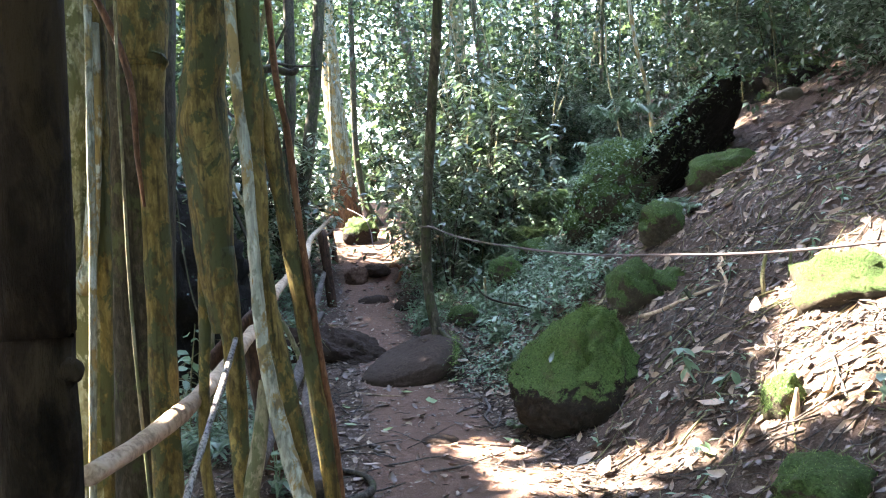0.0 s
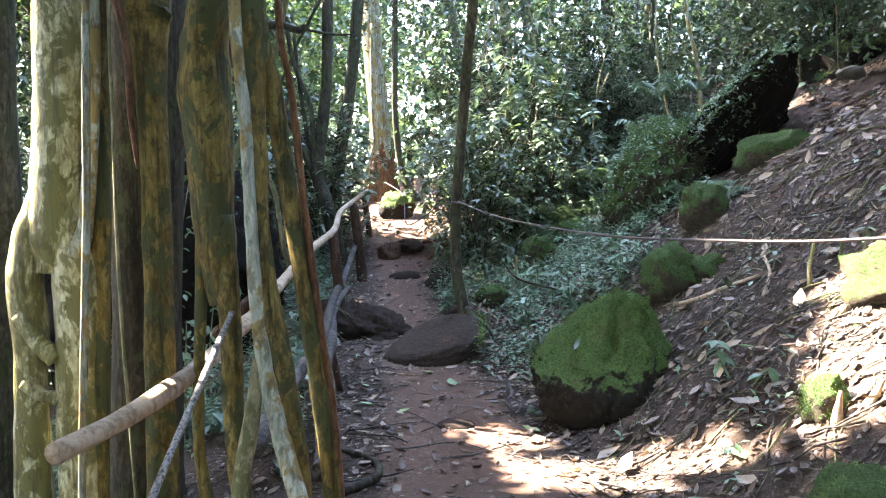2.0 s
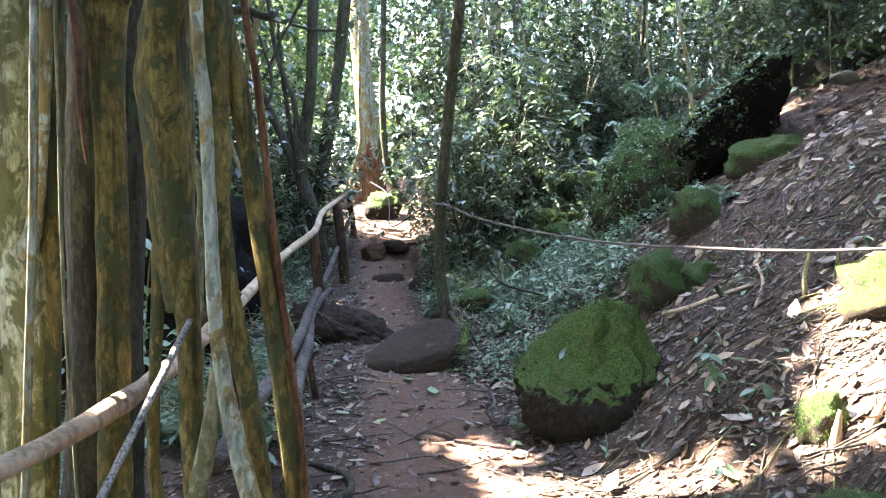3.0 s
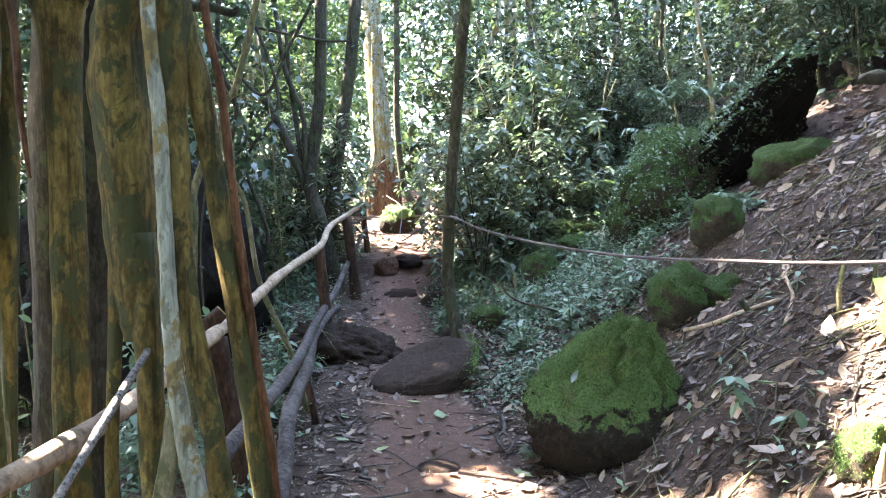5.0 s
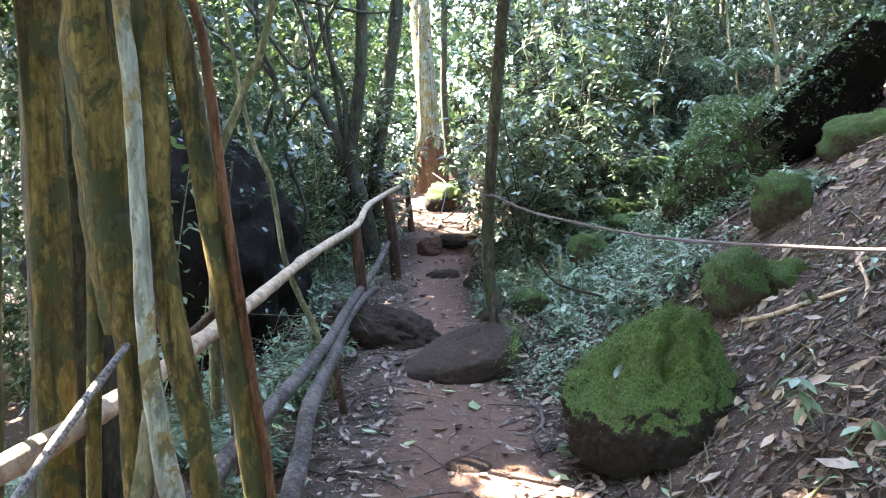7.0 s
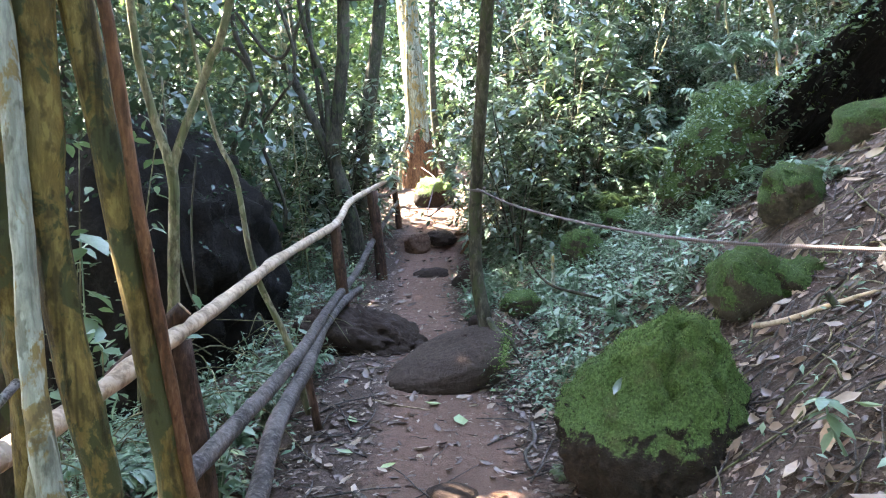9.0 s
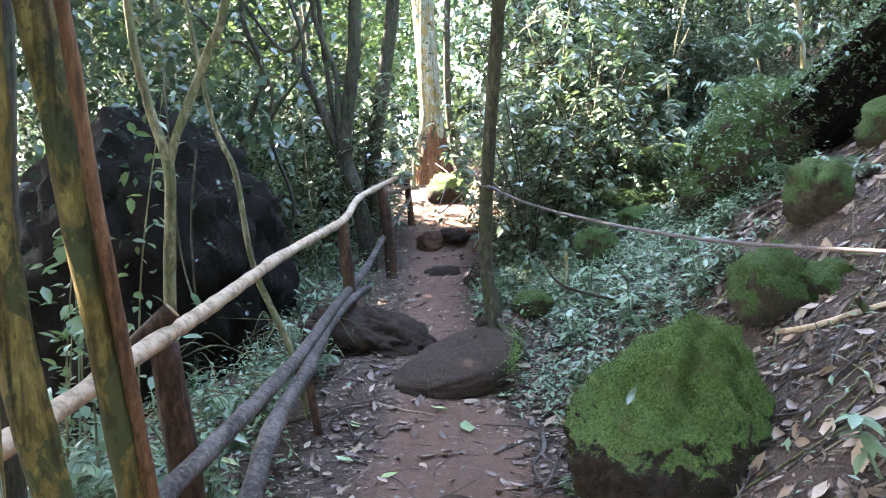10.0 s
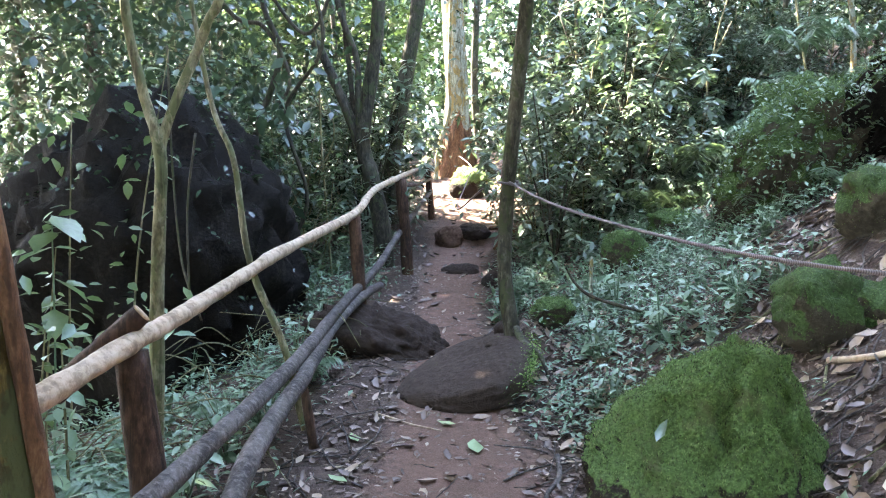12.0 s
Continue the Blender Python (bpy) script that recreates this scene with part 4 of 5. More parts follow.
for k, p in enumerate(shrubs):
    stand(p, spots[k::5], rng, .7, 1.3, 6)

# open shafts by which the sun reaches the clearing, the bank and the fig: foot, radius
SHAFTS = [((-1.3, 17.6, 1.3), 2.0), ((.2, 18.2, 1.6), 1.6), ((2.65, 6.2, .95), .9), ((.9, 6.3, 0), .75), ((-1.95, 5.5, 1.5), .6), ((1.6, 12.3, 2.0), .5)]


def off_shafts(p):
    """True for the places that stand in no shaft."""
    s = np.array(SUN_DIR)
    keep = np.ones(len(p), bool)
    for spot, r in SHAFTS:
        d = p - np.array(spot)
        up = d @ s
        keep &= (np.linalg.norm(d - up[:, None] * s[None], axis=1) > r) | (up < .8)
    return keep


# the far woods and hanging foliage, uncountable
def foliage_cloud(name, n, box, leaf, mat, seed, label, clump=.7, holes=0.05, keep=None):
    rng = np.random.default_rng(seed)
    (x0, x1), (y0, y1), (z0, z1) = box
    pts = []
    while len(pts) < n:
        c = np.array([rng.uniform(x0, x1), rng.uniform(y0, y1), 0])
        c[2] = float(ground_z(c[0], c[1])) + rng.uniform(z0, z1)
        if abs(c[0] - path_x(c[1])) < .9 + .05 * max(c[1] - 18, 0) and c[2] < path_z(c[1]) + 2.2 and c[1] < 24:
            continue
        if noise.noise(Vector(c) * .33 + Vector((seed, 0, 0))) < holes:
            continue
        if keep is not None and not keep(c):
            continue
        k = int(rng.integers(14, 40))
        pts.extend(c + rng.normal(0, 1, (k, 3)) * np.array([clump, clump, clump * .55]))
    p = np.array(pts[:n])
    p = p[off_shafts(p)]
    n = len(p)
    d = leaves_mesh(name, p, leaf * rng.uniform(.5, 1.3, n), frames(rng.uniform(0, 6.3, n), rng.normal(-.35, .5, n), rng.normal(0, .5, n)), LEAF4, np.full(n, 1.15))
    return tagged(part_mesh(name, d, mat), label, "foliage", kind="stuff")


# sunlit and shaded masses are told apart by leaf colour
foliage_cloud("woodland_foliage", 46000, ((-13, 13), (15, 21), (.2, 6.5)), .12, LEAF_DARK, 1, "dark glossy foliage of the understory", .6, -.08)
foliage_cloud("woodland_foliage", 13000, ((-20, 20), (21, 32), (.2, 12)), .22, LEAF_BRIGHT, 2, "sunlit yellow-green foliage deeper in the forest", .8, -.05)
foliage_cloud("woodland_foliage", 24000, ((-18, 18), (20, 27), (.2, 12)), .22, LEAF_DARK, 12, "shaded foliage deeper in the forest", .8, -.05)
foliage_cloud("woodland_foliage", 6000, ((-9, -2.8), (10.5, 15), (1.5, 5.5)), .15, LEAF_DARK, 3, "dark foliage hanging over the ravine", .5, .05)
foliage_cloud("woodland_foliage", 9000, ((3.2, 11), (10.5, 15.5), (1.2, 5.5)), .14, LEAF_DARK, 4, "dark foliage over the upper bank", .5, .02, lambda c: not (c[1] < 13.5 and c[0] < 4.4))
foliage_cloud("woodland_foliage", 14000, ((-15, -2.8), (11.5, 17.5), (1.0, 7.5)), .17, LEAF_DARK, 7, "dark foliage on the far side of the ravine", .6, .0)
# next two are out of view, added to shade the fig and the sapling
foliage_cloud("woodland_foliage", 7000, ((-9, -1.2), (-4, 2.2), (1.5, 7)), .3, LEAF_DARK, 8, "unseen dark foliage added beside the trail start for shade", .6, -.1)
foliage_cloud("woodland_foliage", 7000, ((-9, 10), (-9, -3), (0, 8)), .35, LEAF_DARK, 9, "unseen dark foliage added behind the trail for shade", .8, -.1)
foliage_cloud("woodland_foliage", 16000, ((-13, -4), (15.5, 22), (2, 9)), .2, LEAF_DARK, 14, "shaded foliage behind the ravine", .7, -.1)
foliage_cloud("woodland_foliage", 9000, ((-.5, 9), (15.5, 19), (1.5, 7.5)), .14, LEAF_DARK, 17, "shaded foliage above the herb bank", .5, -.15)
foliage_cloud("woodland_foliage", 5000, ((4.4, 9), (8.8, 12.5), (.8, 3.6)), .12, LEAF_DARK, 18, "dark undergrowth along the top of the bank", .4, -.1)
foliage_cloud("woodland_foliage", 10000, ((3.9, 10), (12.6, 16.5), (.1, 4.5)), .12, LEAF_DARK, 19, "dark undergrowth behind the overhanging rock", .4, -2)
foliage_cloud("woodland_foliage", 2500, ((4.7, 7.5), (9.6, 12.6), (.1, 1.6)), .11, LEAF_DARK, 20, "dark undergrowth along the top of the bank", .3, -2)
# next three are an unseen enclosure, added to cut low skylight
foliage_cloud("woodland_foliage", 9000, ((-16, 17), (-14, -8), (0, 13)), .6, LEAF_DARK, 10, "unseen dark foliage added behind the trail for shade", 1.0, -2)
foliage_cloud("woodland_foliage", 7000, ((-17, -10), (-9, 14), (0, 12)), .6, LEAF_DARK, 11, "unseen dark foliage added across the ravine for shade", 1.0, -2)
foliage_cloud("woodland_foliage", 6000, ((10, 16), (-9, 12), (0, 9)), .6, LEAF_DARK, 13, "unseen dark foliage added up the bank for shade", 1.0, -2)
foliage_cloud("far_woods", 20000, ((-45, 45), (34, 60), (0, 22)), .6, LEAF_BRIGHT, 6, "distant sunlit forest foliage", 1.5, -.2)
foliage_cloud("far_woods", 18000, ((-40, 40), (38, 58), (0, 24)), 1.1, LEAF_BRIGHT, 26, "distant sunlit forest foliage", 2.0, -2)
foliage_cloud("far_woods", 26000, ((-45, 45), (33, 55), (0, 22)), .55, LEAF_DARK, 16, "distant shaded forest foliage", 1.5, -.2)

# unseen canopy, added to block sun and sky, open above the sun patches
GAPS = [((2.95, 6.6, 1.25), .22), ((2.65, 6.25, 1.0), .44), ((2.42, 5.85, .75), .34), ((3.1, 6.1, 1.2), .3), ((.40, 6.95, 0), .10), ((.5, 6.25, 0), .10), ((.82, 6.08, 0), .18), ((1.12, 6.05, 0), .2), ((1.36, 6.08, .1), .05), ((1.66, 5.8, .27), .05), ((2.05, 5.5, .5), .08),
        ((1.72, 12.3, 2.1), .2), ((1.3, 12.2, 1.6), .1),
        ((-1.9, 5.5, 2.6), .22), ((-1.95, 5.5, 2.1), .22), ((-1.98, 5.5, 1.4), .28), ((-1.95, 5.5, .9), .2), ((-1.4, 17.5, 1.25), 1.3), ((-.8, 16.6, 1.2), .8), ((-.3, 18.0, 1.5), 1.0)]

fleck = np.random.default_rng(77)
for _ in range(45):
    fx, fy = fleck.uniform(-4.5, 6), fleck.uniform(11.5, 20)
    if (fx < -2 and fy < 15) or (fx < .4 and fy < 14.6) or fx > 3.2:
        continue
    GAPS.append(((fx, fy, float(ground_z(fx, fy)) + fleck.uniform(0, 3)), fleck.uniform(.0, .14)))


def leaf_roof(p, rng, least, most):
    """Canopy leaves at the places given, but none in the sun's way to the gaps."""
    s = np.array(SUN_DIR)
    keep = np.ones(len(p), bool)
    for spot, r in GAPS:
        d = p - np.array(spot)
        keep &= np.linalg.norm(d - (d @ s)[:, None] * s[None], axis=1) > r + .5 * most
    p = p[keep]
    n = len(p)
    d = leaves_mesh("canopy_foliage", p, rng.uniform(least, most, n), frames(rng.uniform(0, 6.3, n), rng.normal(-.2, .4, n), rng.normal(0, .4, n)), LEAF4, np.full(n, 1.2))
    return tagged(part_mesh("canopy_foliage", d, LEAF_CANOPY), "unseen leaf canopy added for shade, with sun gaps", "foliage", kind="stuff")


def sun_block_canopy(n, seed):
    rng = np.random.default_rng(seed)
    s = np.array(SUN_DIR)
    foot = np.column_stack([rng.uniform(-7, 12, n), np.where(np.arange(n) < .6 * n, rng.uniform(-4, 11, n), rng.uniform(11, 33, n)), np.full(n, .5)])
    far = np.maximum((foot[:, 0] - rng.uniform(-8.5, -5, n)) / -s[0], rng.uniform(6, 9, n))
    p = foot + s[None] * far[:, None]
    p[:, :2] += rng.normal(0, .25, (n, 2))
    thin = np.where((foot[:, 0] > 2.5) | (foot[:, 1] > 19), .75, np.where(foot[:, 0] < -1.3, .45, .5))
    trail = (foot[:, 1] < 14.5) & (np.abs(foot[:, 0] + .8) < 1.5)
    return leaf_roof(p[(foot[:, 1] < 11) | trail | (rng.uniform(0, 1, n) < thin)], rng, .22, .45)


def sky_block_canopy(n, seed):
    rng = np.random.default_rng(seed)
    p = np.column_stack([rng.uniform(-14, 15, n), rng.uniform(-10, 15, n), rng.uniform(8, 12, n)])
    p[: n // 3, 1] = rng.uniform(-10, 5.5, n // 3)
    clumps = np.array([noise.noise(Vector(q) * .45) for q in p])
    open_sky = (np.abs(p[:, 0] - 1) < 5) & (p[:, 1] > 7) & (rng.uniform(0, 1, n) < .9)
    return leaf_roof(p[((clumps > -.12) | (p[:, 1] < 4)) & ~open_sky], rng, .42, .85)


sun_block_canopy(130000, 3)
sky_block_canopy(24000, 4)

# ---------------------------------------------------------------- litter
def litter(name, n, box, size, mat, seed, label, dens, shape=DRY):
    rng = np.random.default_rng(seed)
    (x0, x1), (y0, y1) = box
    out = []
    while len(out) < n:
        x, y = rng.uniform(x0, x1), rng.uniform(y0, y1)
        if rng.uniform() < dens(x, y):
            out.append((x, y, rough_z(x, y) + rng.uniform(-.012, .014)))
    p = np.array(out)
    e = .03
    gx = (ground_z(p[:, 0] + e, p[:, 1]) - ground_z(p[:, 0] - e, p[:, 1])) / (2 * e)
    gy = (ground_z(p[:, 0], p[:, 1] + e) - ground_z(p[:, 0], p[:, 1] - e)) / (2 * e)
    yaw = rng.uniform(0, 6.3, n)
    pitch = np.arctan(-gx * np.sin(yaw) + gy * np.cos(yaw)) + rng.normal(0, .18, n)
    roll = -np.arctan(gx * np.cos(yaw) + gy * np.sin(yaw)) + rng.normal(0, .25, n)
    d = leaves_mesh(name, p, size * rng.uniform(.45, 1.3, n), frames(yaw, pitch, roll), shape, rng.uniform(.6, 1.35, n))
    return tagged(part_mesh(name, d, mat), label, "leaves", kind="stuff")


def litter_density(x, y):
    off = (x - path_x(y)) / path_half(y)
    if abs(off) < 1:
        return .17 + .75 * abs(off) ** 3 + .25 * max(0, noise.noise(Vector((x * 2, y * 2, 0))))
    return .9 if x > 0 else .5


litter("leaf_litter", 8500, ((-1.6, 4.6), (3.2, 10.5)), .08, LEAF_DRY, 1, "dry brown fallen leaves covering the bank and trail edges", litter_density)
litter("leaf_fragments", 20000, ((.5, 4.4), (3.6, 10)), .034, LEAF_DRY, 8, "broken bits of dry leaf over the bank", litter_density, LEAF4)
litter("leaf_fragments", 8000, ((-1.6, .8), (4, 13)), .04, LEAF_DRY, 9, "broken bits of dry leaf on the trail", litter_density, LEAF4)
litter("leaf_litter", 1000, ((.3, 4.6), (3.6, 10)), .13, LEAF_PALE, 12, "large pale curled dead leaves on the bank", litter_density)
litter("leaf_litter", 260, ((-1.2, .8), (4, 13)), .10, LEAF_PALE, 13, "pale curled dead leaves along the trail", litter_density)
litter("leaf_litter", 7000, ((-3, 7.5), (9, 19)), .11, LEAF_DRY, 2, "dry brown fallen leaves along the upper trail", litter_density)
litter("leaf_litter", 1500, ((3.5, 8), (4, 12)), .12, LEAF_DRY, 3, "dry brown fallen leaves high on the bank", litter_density)


def sticks(name, n, box, seed, label, keep, mat=None):
    rng = np.random.default_rng(seed)
    bm = bmesh.new()
    while n:
        x, y = rng.uniform(*box[0]), rng.uniform(*box[1])
        if not keep(x, y):
            continue
        n -= 1
        a, l, r = rng.uniform(0, 3.14), rng.uniform(.08, .65), rng.uniform(.002, .008)
        pts = []
        for k in range(4):
            px, py = x + (k / 3 - .5) * l * math.cos(a) + rng.normal(0, .015), y + (k / 3 - .5) * l * math.sin(a) + rng.normal(0, .015)
            pts.append((px, py, rough_z(px, py) + r + rng.uniform(0, .02)))
        tube(pts, [r, r * .8, r * .5], 5, 2, 0, 0, n, bm)
    return tagged(part(name, bm, mat or WOOD_GREY), label, "twigs", kind="stuff")


sticks("twigs", 1700, ((-1.5, 4.8), (3.5, 11)), 4, "small dry twigs scattered over bank and trail", lambda x, y: rng.uniform() < litter_density(x, y) * (1 if abs(x - path_x(y)) > path_half(y) * .8 else .3))

sticks("rootlets", 420, ((1.0, 4.6), (4, 10)), 14, "thin pale rootlets and twigs over the bank", lambda x, y: rng.uniform() < litter_density(x, y), BARK_TAN)

# single larger sticks lying about
for k, (a, c2, r) in enumerate((((.45, 8.25), (.44, 7.45), .014), ((1.75, 8.0), (2.25, 7.5), .018), ((1.2, 4.95), (1.75, 5.25), .02), ((2.35, 7.6), (2.5, 8.1), .012), ((3.3, 8.9), (3.9, 9.4), .022), ((2.2, 7.2), (2.45, 7.9), .012), ((-.45, 7.1), (-.35, 6.9), .018), ((-.75, 8.7), (-.3, 8.5), .008), ((.45, 8.9), (.9, 9.2), .01))):
    pts = [(a[0] + (c2[0] - a[0]) * f + .03 * math.sin(7 * f + k), a[1] + (c2[1] - a[1]) * f, 0) for f in (0, .33, .66, 1)]
    pts = [(x, y, rough_z(x, y) + r * .9) for x, y, _ in pts]
    ob = part("stick", tube(pts, [r, r, r * .8, r * .5], 8, 4, .1, 0, k), WOOD_RAIL if k % 2 else WOOD_GREY)
    ob.data.transform(Matrix.Translation(-Vector(pts[0])))
    ob.location = pts[0]
    tagged(ob, "dry broken stick lying on the leaf litter", "stick", "fallen sticks")


# ---------------------------------------------------------------- single plants and leaves
def broad_plant(label, base, stem_pts, leaves, leaf, mat, seed, wide=1.5, category="plant", name="broad_leaved_plant"):
    """A stem with a few large leaves: each leaf is (along the stem, heading in degrees, droop in degrees)."""
    ob = thing(name, base, label, category)
    b0 = Vector(base)
    pts = [b0 + Vector(p) for p in stem_pts]
    part("stem", tube(pts, [.008, .006, .004], 6, 5, .03, 0, seed), LEAF_HERB, ob)
    line = spline(pts, 10)
    for k, (f, head, droop) in enumerate(leaves):
        q = line[int(f * (len(line) - 1))]
        size = leaf * (1 - .25 * ((k * 37) % 10) / 10)
        d = leaves_mesh("leaf", np.array([q]), np.array([size]), frames(np.array([radians(head)]), np.array([radians(-droop)]), np.array([.2 * math.sin(k * 3)])), LEAF8, np.array([wide]))
        part_mesh("leaf", d, mat, ob)
    return ob


def at_ground(x, y, dz=-.02):
    return (x, y, rough_z(x, y) + dz)


broad_plant("grey-green broad-leaved seedling beside the mossy boulder", at_ground(1.70, 6.45, .03), [(0, 0, 0), (-.05, .02, .12), (-.07, .03, .22)], [(1, 10, 15), (1, 80, 20), (1, 150, 10), (1, 220, 25), (1, 300, 20), (.75, 40, 30), (.7, 190, 35), (.7, 270, 30), (.45, 330, 40), (.4, 120, 50), (.85, 250, 10), (.85, 350, 15), (.6, 20, 20), (.55, 230, 25)], .115, LEAF_HERB, 1, 1.25)
broad_plant("small seedling drooping on the bank", at_ground(1.78, 6.3), [(0, 0, 0), (.03, -.04, .08), (.06, -.1, .14)], [(1, 200, 60), (1, 300, 50), (.6, 90, 20), (.5, 10, 30)], .11, LEAF_HERB, 2)
broad_plant("big pale green leaf plant behind the fig", at_ground(-2.3, 7.6), [(0, 0, 0), (.05, 0, .9), (.1, -.05, 1.75)], [(1, 260, 30), (.95, 190, 25), (.9, 100, 20), (.8, 330, 35), (.7, 220, 45)], .24, LEAF_BRIGHT, 3, 1.8)
for k, (x, y) in enumerate(((2.35, 7.5), (2.75, 7.0), (2.2, 5.3), (1.5, 7.9), (3.2, 7.4), (2.0, 9.2), (2.6, 10.0), (1.05, 9.4))):
    broad_plant("small green seedling rooted in leaf litter", at_ground(x, y), [(0, 0, 0), (.02, .01, .09), (.03, .03, .16)], [(1, 40 + 50 * k, 15), (1, 160 + 50 * k, 20), (1, 280 + 50 * k, 10), (.6, 100 + 30 * k, 30), (.6, 220 + 30 * k, 30)], .085, LEAF_HERB, 10 + k)["group"] = "seedlings on the bank"

# spindly leafy saplings in front of the ravine rock
rng = np.random.default_rng(31)
for k, (x, y, h, lx, mat) in enumerate(((-2.75, 8.1, 1.7, .25, LEAF_BRIGHT), (-2.55, 7.8, 1.5, -.3, LEAF_BRIGHT), (-2.3, 7.5, 1.2, .2, LEAF_HERB), (-3.1, 8.8, 2.6, .2, LEAF_BRIGHT), (-2.2, 8.4, 1.1, .15, LEAF_HERB), (-3.4, 8.5, 2.9, -.2, LEAF_DARK), (-1.95, 7.3, 1.0, .1, LEAF_HERB), (-2.9, 9.2, 3.0, .5, LEAF_BRIGHT))):
    z = rough_z(x, y) - .03
    ob = thing("leafy_sapling", (x, y, z), "spindly sapling with sparse glossy leaves in the ravine", "plant", "leafy saplings")
    pts = [Vector((x, y, z)), Vector((x + lx * .3, y - .05, z + h * .5)), Vector((x + lx, y - .15, z + h))]
    part("stem", tube(pts, [.010, .008, .004], 6, 6, .05, 0, k), BARK_TAN, ob)
    line = spline(pts, 20)
    n = int(20 + h * 12)
    q = []
    for i in range(n):
        p = line[int(rng.uniform(.3, 1) * (len(line) - 1))]
        q.append(p + Vector(rng.normal(0, .10, 3)))
    part_mesh("foliage", leaves_mesh("foliage", np.array(q), rng.uniform(.07, .15, n), frames(rng.uniform(0, 6.3, n), rng.normal(-.3, .4, n), rng.normal(0, .4, n)), LEAF8, np.full(n, 1.2)), mat, ob)["kind"] = "stuff"

# ferns
def fern(label, base, fronds, length, mat, seed):
    rng = np.random.default_rng(seed)
    ob = thing("fern", base, label, "fern", "ferns")
    b0 = Vector(base)
    for f in range(fronds):
        a = 6.28 * f / fronds + rng.uniform(-.3, .3)
        l = length * rng.uniform(.7, 1.1)
        d = Vector((math.cos(a), math.sin(a), 0))
        line = spline([b0, b0 + d * l * .35 + Vector((0, 0, l * .42)), b0 + d * l * .75 + Vector((0, 0, l * .5)), b0 + d * l * .95 + Vector((0, 0, l * .2))], 8)
        places, yaw, pitch, size = [], [], [], []
        for i in range(4, len(line)):
            u = i / (len(line) - 1)
            for side in (-1, 1):
                places.append(line[i])
                yaw.append(a - math.pi / 2 + side * 1.25)
                pitch.append(rng.normal(-.35, .2))
                size.append(l * .34 * math.sin(math.pi * min(1, u * .8 + .25)) + .012)
        n = len(places)
        part_mesh("frond", leaves_mesh("frond", np.array(places), np.array(size), frames(np.array(yaw), np.array(pitch), np.zeros(n)), LEAF8, np.full(n, .62)), mat, ob)["kind"] = "stuff"
    return ob


for k, (x, y, dz, l, n, mat) in enumerate(((1.75, 12.6, .25, .75, 9, LEAF_BRIGHT), (1.35, 12.3, .1, .55, 8, LEAF_BRIGHT), (2.15, 11.4, .5, .42, 9, LEAF_HERB), (2.35, 11.0, .15, .45, 8, LEAF_HERB), (2.5, 10.7, .0, .4, 8, LEAF_HERB), (2.0, 11.0, .0, .45, 8, LEAF_HERB), (2.35, 11.7, .85, .4, 8, LEAF_HERB), (2.6, 12.0, 1.15, .5, 8, LEAF_HERB), (3.0, 11.5, 1.0, .35, 7, LEAF_HERB), (-1.55, 9.2, 0, .42, 8, LEAF_HERB), (-1.7, 8.6, 0, .42, 8, LEAF_HERB), (-1.9, 7.6, 0, .5, 8, LEAF_HERB), (-1.6, 7.3, 0, .4, 7, LEAF_HERB), (.66, 7.42, -.02, .12, 6, LEAF_BRIGHT), (2.75, 9.7, -.05, .28, 7, LEAF_HERB), (2.6, 9.2, 0, .25, 7, LEAF_HERB))):
    fern("arching green fern growing on the slope", at_ground(x, y, dz), n, l, mat, 70 + k)

# leaves that can be told apart
def fallen(x, y, z, size, head, mat, label, wide=1.2, pitch=0.0, roll=0.0):
    d = leaves_mesh("fallen_leaf", np.array([(0, 0, 0)]), np.array([size]), frames(np.array([radians(head)]), np.array([pitch]), np.array([roll])), DRY, np.array([wide]))
    ob = part_mesh("fallen_leaf", d, mat)
    ob.location = (x, y, z)
    return tagged(ob, label, "leaf", "fallen leaves")


top = max(v.co.z + big.location.z for v in big.data.vertices if abs(v.co.x + big.location.x - .88) < .04 and abs(v.co.y + big.location.y - 7.16) < .05)
fallen(.88, 7.16, top + .01, .12, -30, LEAF_SHRUB, "grey-green fallen leaf lying on the mossy boulder", .75, .5)
for x, y, size, head in ((.62, 6.95, .14, 60), (.92, 6.9, .13, -60), (.0, 8.2, .17, 20), (-.2, 8.6, .12, 100), (.12, 8.9, .12, 250), (-.62, 7.7, .12, 80), (-.75, 8.3, .12, 40), (-.4, 7.45, .1, 300), (.25, 8.95, .12, 10), (1.55, 5.75, .16, 10), (1.9, 6.6, .12, 100)):
    fallen(x, y, rough_z(x, y) + .008, size, head, LEAF_GREEN_FALLEN, "freshly fallen green leaf on the earth")
fallen(-.10, 9.27, .425, .12, 200, LEAF_DRY, "curled pale dead leaf on the flat stone", .8, .1)

# pale dead twigs tangled below the fence
rng = np.random.default_rng(41)
tw = bmesh.new()
for k in range(60):
    x, y = rng.uniform(-2.6, -1.4), rng.uniform(7.2, 10.8)
    z, a, l = rough_z(x, y) + rng.uniform(.02, .35), rng.uniform(0, 6.28), rng.uniform(.3, .9)
    tube([(x, y, z), (x + .4 * l * math.cos(a), y + .4 * l * math.sin(a), z + rng.uniform(0, .2)), (x + l * math.cos(a), y + l * math.sin(a), z + rng.uniform(-.1, .1))], [.006, .005, .002], 5, 4, .1, 0, k, tw)
tagged(part("dead_twigs", tw, BARK_TAN), "tangle of pale dead twigs below the fence", "twigs", kind="stuff")
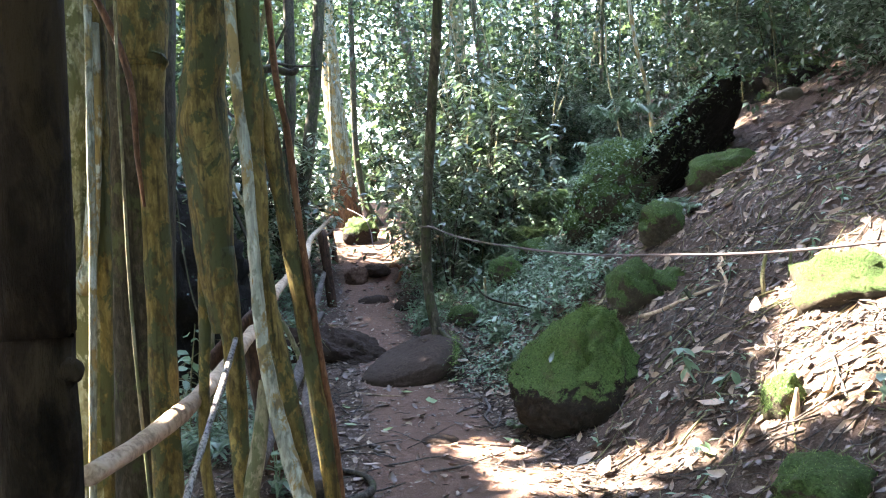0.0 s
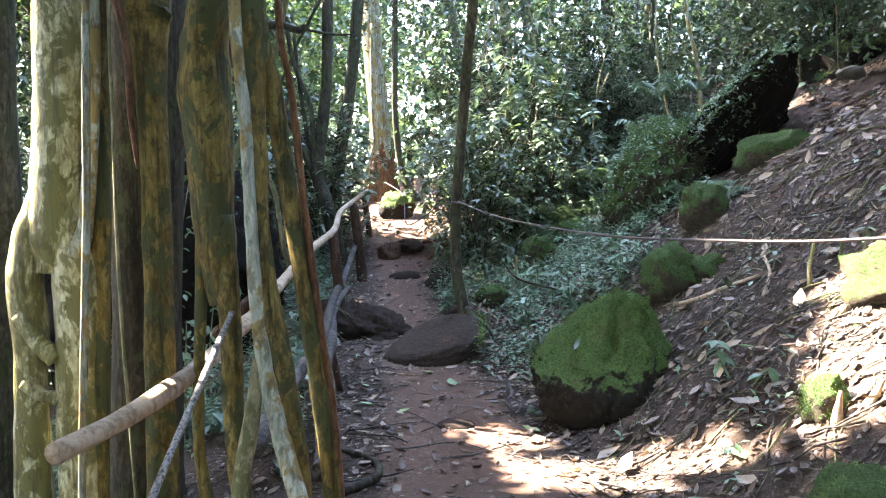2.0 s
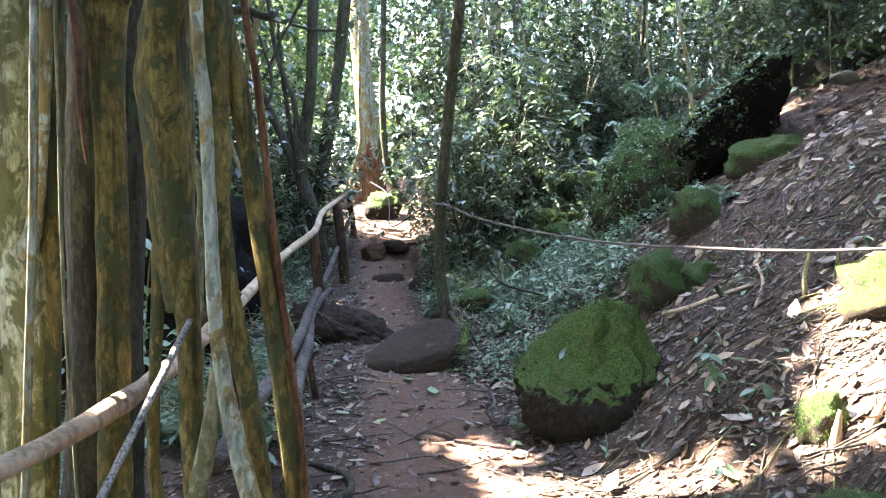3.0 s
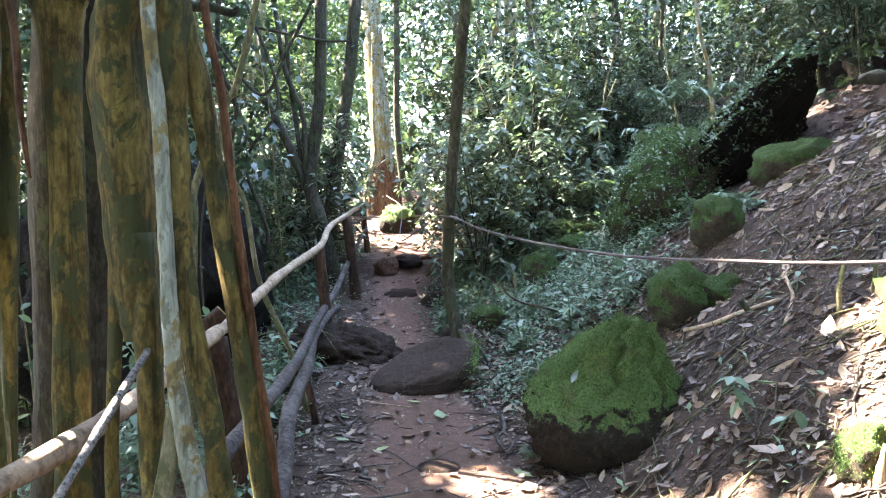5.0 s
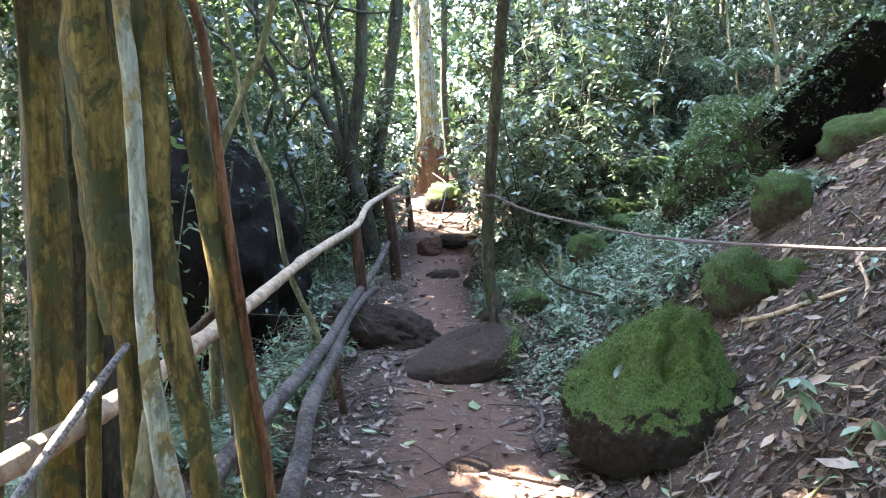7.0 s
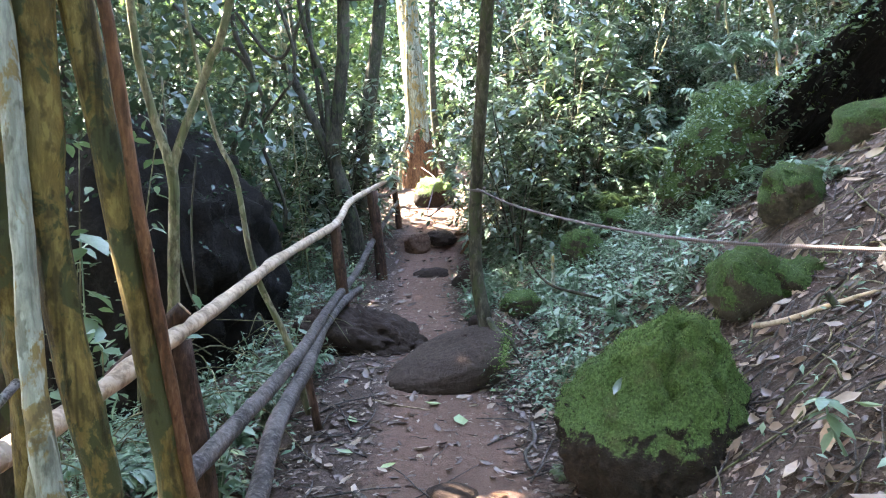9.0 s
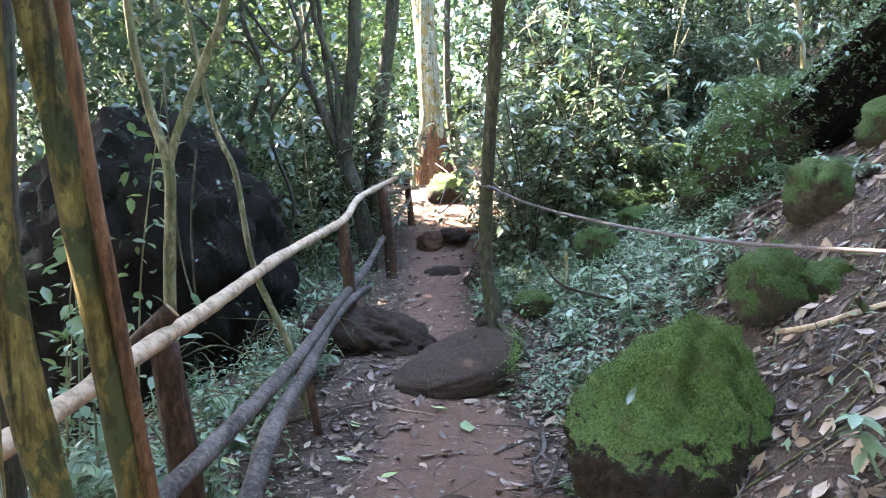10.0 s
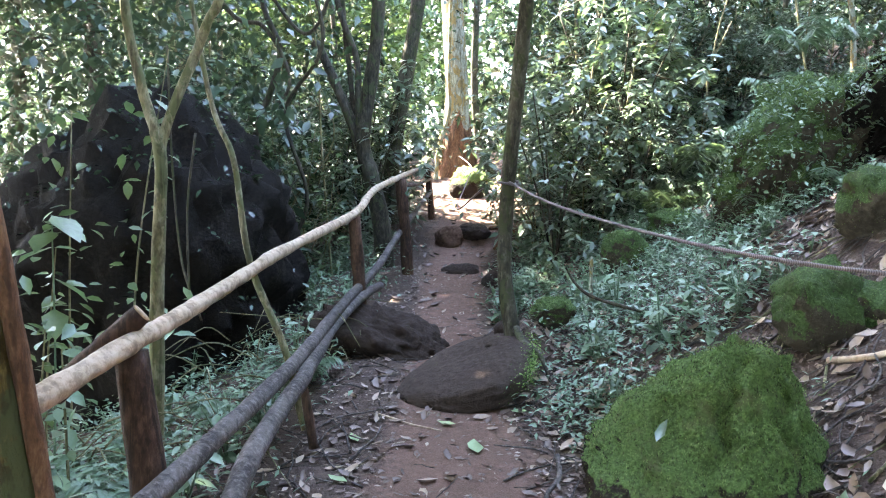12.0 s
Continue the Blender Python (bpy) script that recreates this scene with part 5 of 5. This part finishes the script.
# hanging vines over the ravine rock
for k, pts in enumerate(([(-2.5, 9.2, 2.6), (-2.42, 9.1, 1.7), (-2.3, 9.0, 1.0), (-2.1, 8.9, .6)], [(-1.95, 8.6, 1.9), (-1.99, 8.55, 1.4), (-1.96, 8.5, .8)], [(-2.7, 12.0, 4.5), (-2.3, 12.0, 3.2), (-2.75, 12.0, 2.4), (-2.5, 12.0, 1.4), (-2.9, 12, .6)], [(-3.3, 12.2, 4.2), (-2.6, 12.2, 3.3), (-2.2, 12.2, 3.9), (-1.8, 12.2, 4.6)])):
    ob = part("hanging_vine", tube(pts, [.008 if k < 2 else .022] * 2, 7, 8, .1, 0, k), BARK_GREY if k < 2 else BARK_DARK)
    tagged(ob, "thin woody vine hanging among the trees", "vine")


# bare thin stems through the undergrowth
rng = np.random.default_rng(61)
st = bmesh.new()
for k in range(150):
    x, y = rng.uniform(-9, 10), rng.uniform(12.5, 21)
    if abs(x - path_x(y)) < path_half(y) + .6 or (2.0 < x < 4.4 and y < 13.6):
        continue
    z, h, a, b2 = float(ground_z(x, y)) - .1, rng.uniform(1.5, 5), rng.normal(0, .5), rng.normal(0, .4)
    r = rng.uniform(.006, .018)
    tube([(x, y, z), (x + a * .3, y + b2 * .4, z + h * .4), (x + a * .5 + rng.normal(0, .15), y + b2 * .7, z + h * .7), (x + a, y + b2, z + h)], [r, r, r * .8, r * .4], 5, 5, .05, 0, k, st)
tagged(part("thin_stems", st, BARK_TAN), "thin bare stems standing through the undergrowth", "stems", kind="stuff")


# a few more single things
back = thing("grey_green_trunk", (-2.85, 6.6, -.5), "grey-green tree trunk standing behind the fig", "tree")
part("trunk", tube([(-2.6, 6.7, 7), (-2.79, 6.6, 3.0), (-2.85, 6.6, 1.56), (-2.95, 6.6, -.2), (-2.97, 6.6, -.7)], [.13, .14, .15, .17, .2], 16, 8, .06, .05, 7), BARK_GREY, back)


def loose(name, pts, radii, mat, label, category, seed):
    ob = part(name, tube(pts, radii, 8, 5, .12, 0, seed), mat)
    ob.data.transform(Matrix.Translation(-Vector(pts[0])))
    ob.location = pts[0]
    return tagged(ob, label, category)


loose("broken_branch", [(.45, 9.35, 1.0), (.53, 9.32, .88), (.65, 9.3, .80), (.87, 9.3, .74), (1.0, 9.35, .70)], [.006, .01, .012, .012, .01], BARK_DARK, "dark bent dead branch lying in the herbs", "branch", 1)
loose("pale_stub", [at_ground(.64, 10.5, -.05), (.637, 10.5, .90), (.638, 10.5, .98)], [.016, .018, .012], BARK_ROOT_PALE, "short pale upright stub among the herbs", "stub", 2)
loose("splintered_stump", [(1.97, 5.56, .30), (1.99, 5.55, .45), (2.05, 5.55, .55), (2.11, 5.55, .66)], [.035, .03, .025, .008], WOOD_CUT, "pale splintered stump beside a mossy stone", "stump", 3)
loose("splintered_stump", [(1.90, 5.60, .36), (1.92, 5.59, .48), (1.93, 5.58, .60)], [.03, .025, .008], WOOD_CUT, "small pale splinter of rotten wood", "stump", 4)
loose("exposed_root", [(2.06, 7.65, .95), (2.13, 7.6, .84), (2.25, 7.55, .76), (2.34, 7.5, .74)], [.02, .024, .024, .018], BARK_DARK, "thick dark root end lying on the bank", "root", 5)
loose("exposed_root", [(2.45, 7.05, 1.22), (2.40, 7.0, 1.08), (2.39, 6.98, .90), (2.36, 6.95, .78)], [.014, .016, .016, .012], BARK_TAN, "bare root hanging from the mossy bank", "root", 6)
loose("exposed_root", [(2.62, 7.02, 1.24), (2.58, 7.0, 1.05), (2.50, 6.98, .88)], [.01, .011, .008], BARK_TAN, "bare root hanging from the mossy bank", "root", 7)
loose("crossing_branch", [(-2.95, 13.1, 4.44), (-2.37, 13.1, 4.30), (-1.95, 13.2, 4.22), (-1.57, 13.1, 4.18)], [.022, .022, .02, .014], BARK_DARK, "dark bare branch caught between two trees", "branch", 8)
loose("crossing_branch", [(-4.0, 12.45, 4.10), (-3.58, 12.5, 3.58), (-3.2, 12.5, 3.44), (-2.88, 12.45, 2.77), (-3.35, 12.45, 2.29)], [.03, .028, .026, .022, .02], BARK_DARK, "dark crooked liana looping through the ravine trees", "vine", 9)
loose("earth_root", [(-.50, 5.75, .06), (-.35, 6.0, .05), (-.42, 6.35, .03), (-.7, 6.6, .02)], [.03, .026, .02, .012], BARK_DARK, "dark surface root by the fig", "root", 10)
fallen(1.60, 4.86, rough_z(1.6, 4.86) + .14, .17, 200, LEAF_GREEN_FALLEN, "grey fallen leaf resting on moss", 1.0, -.6)
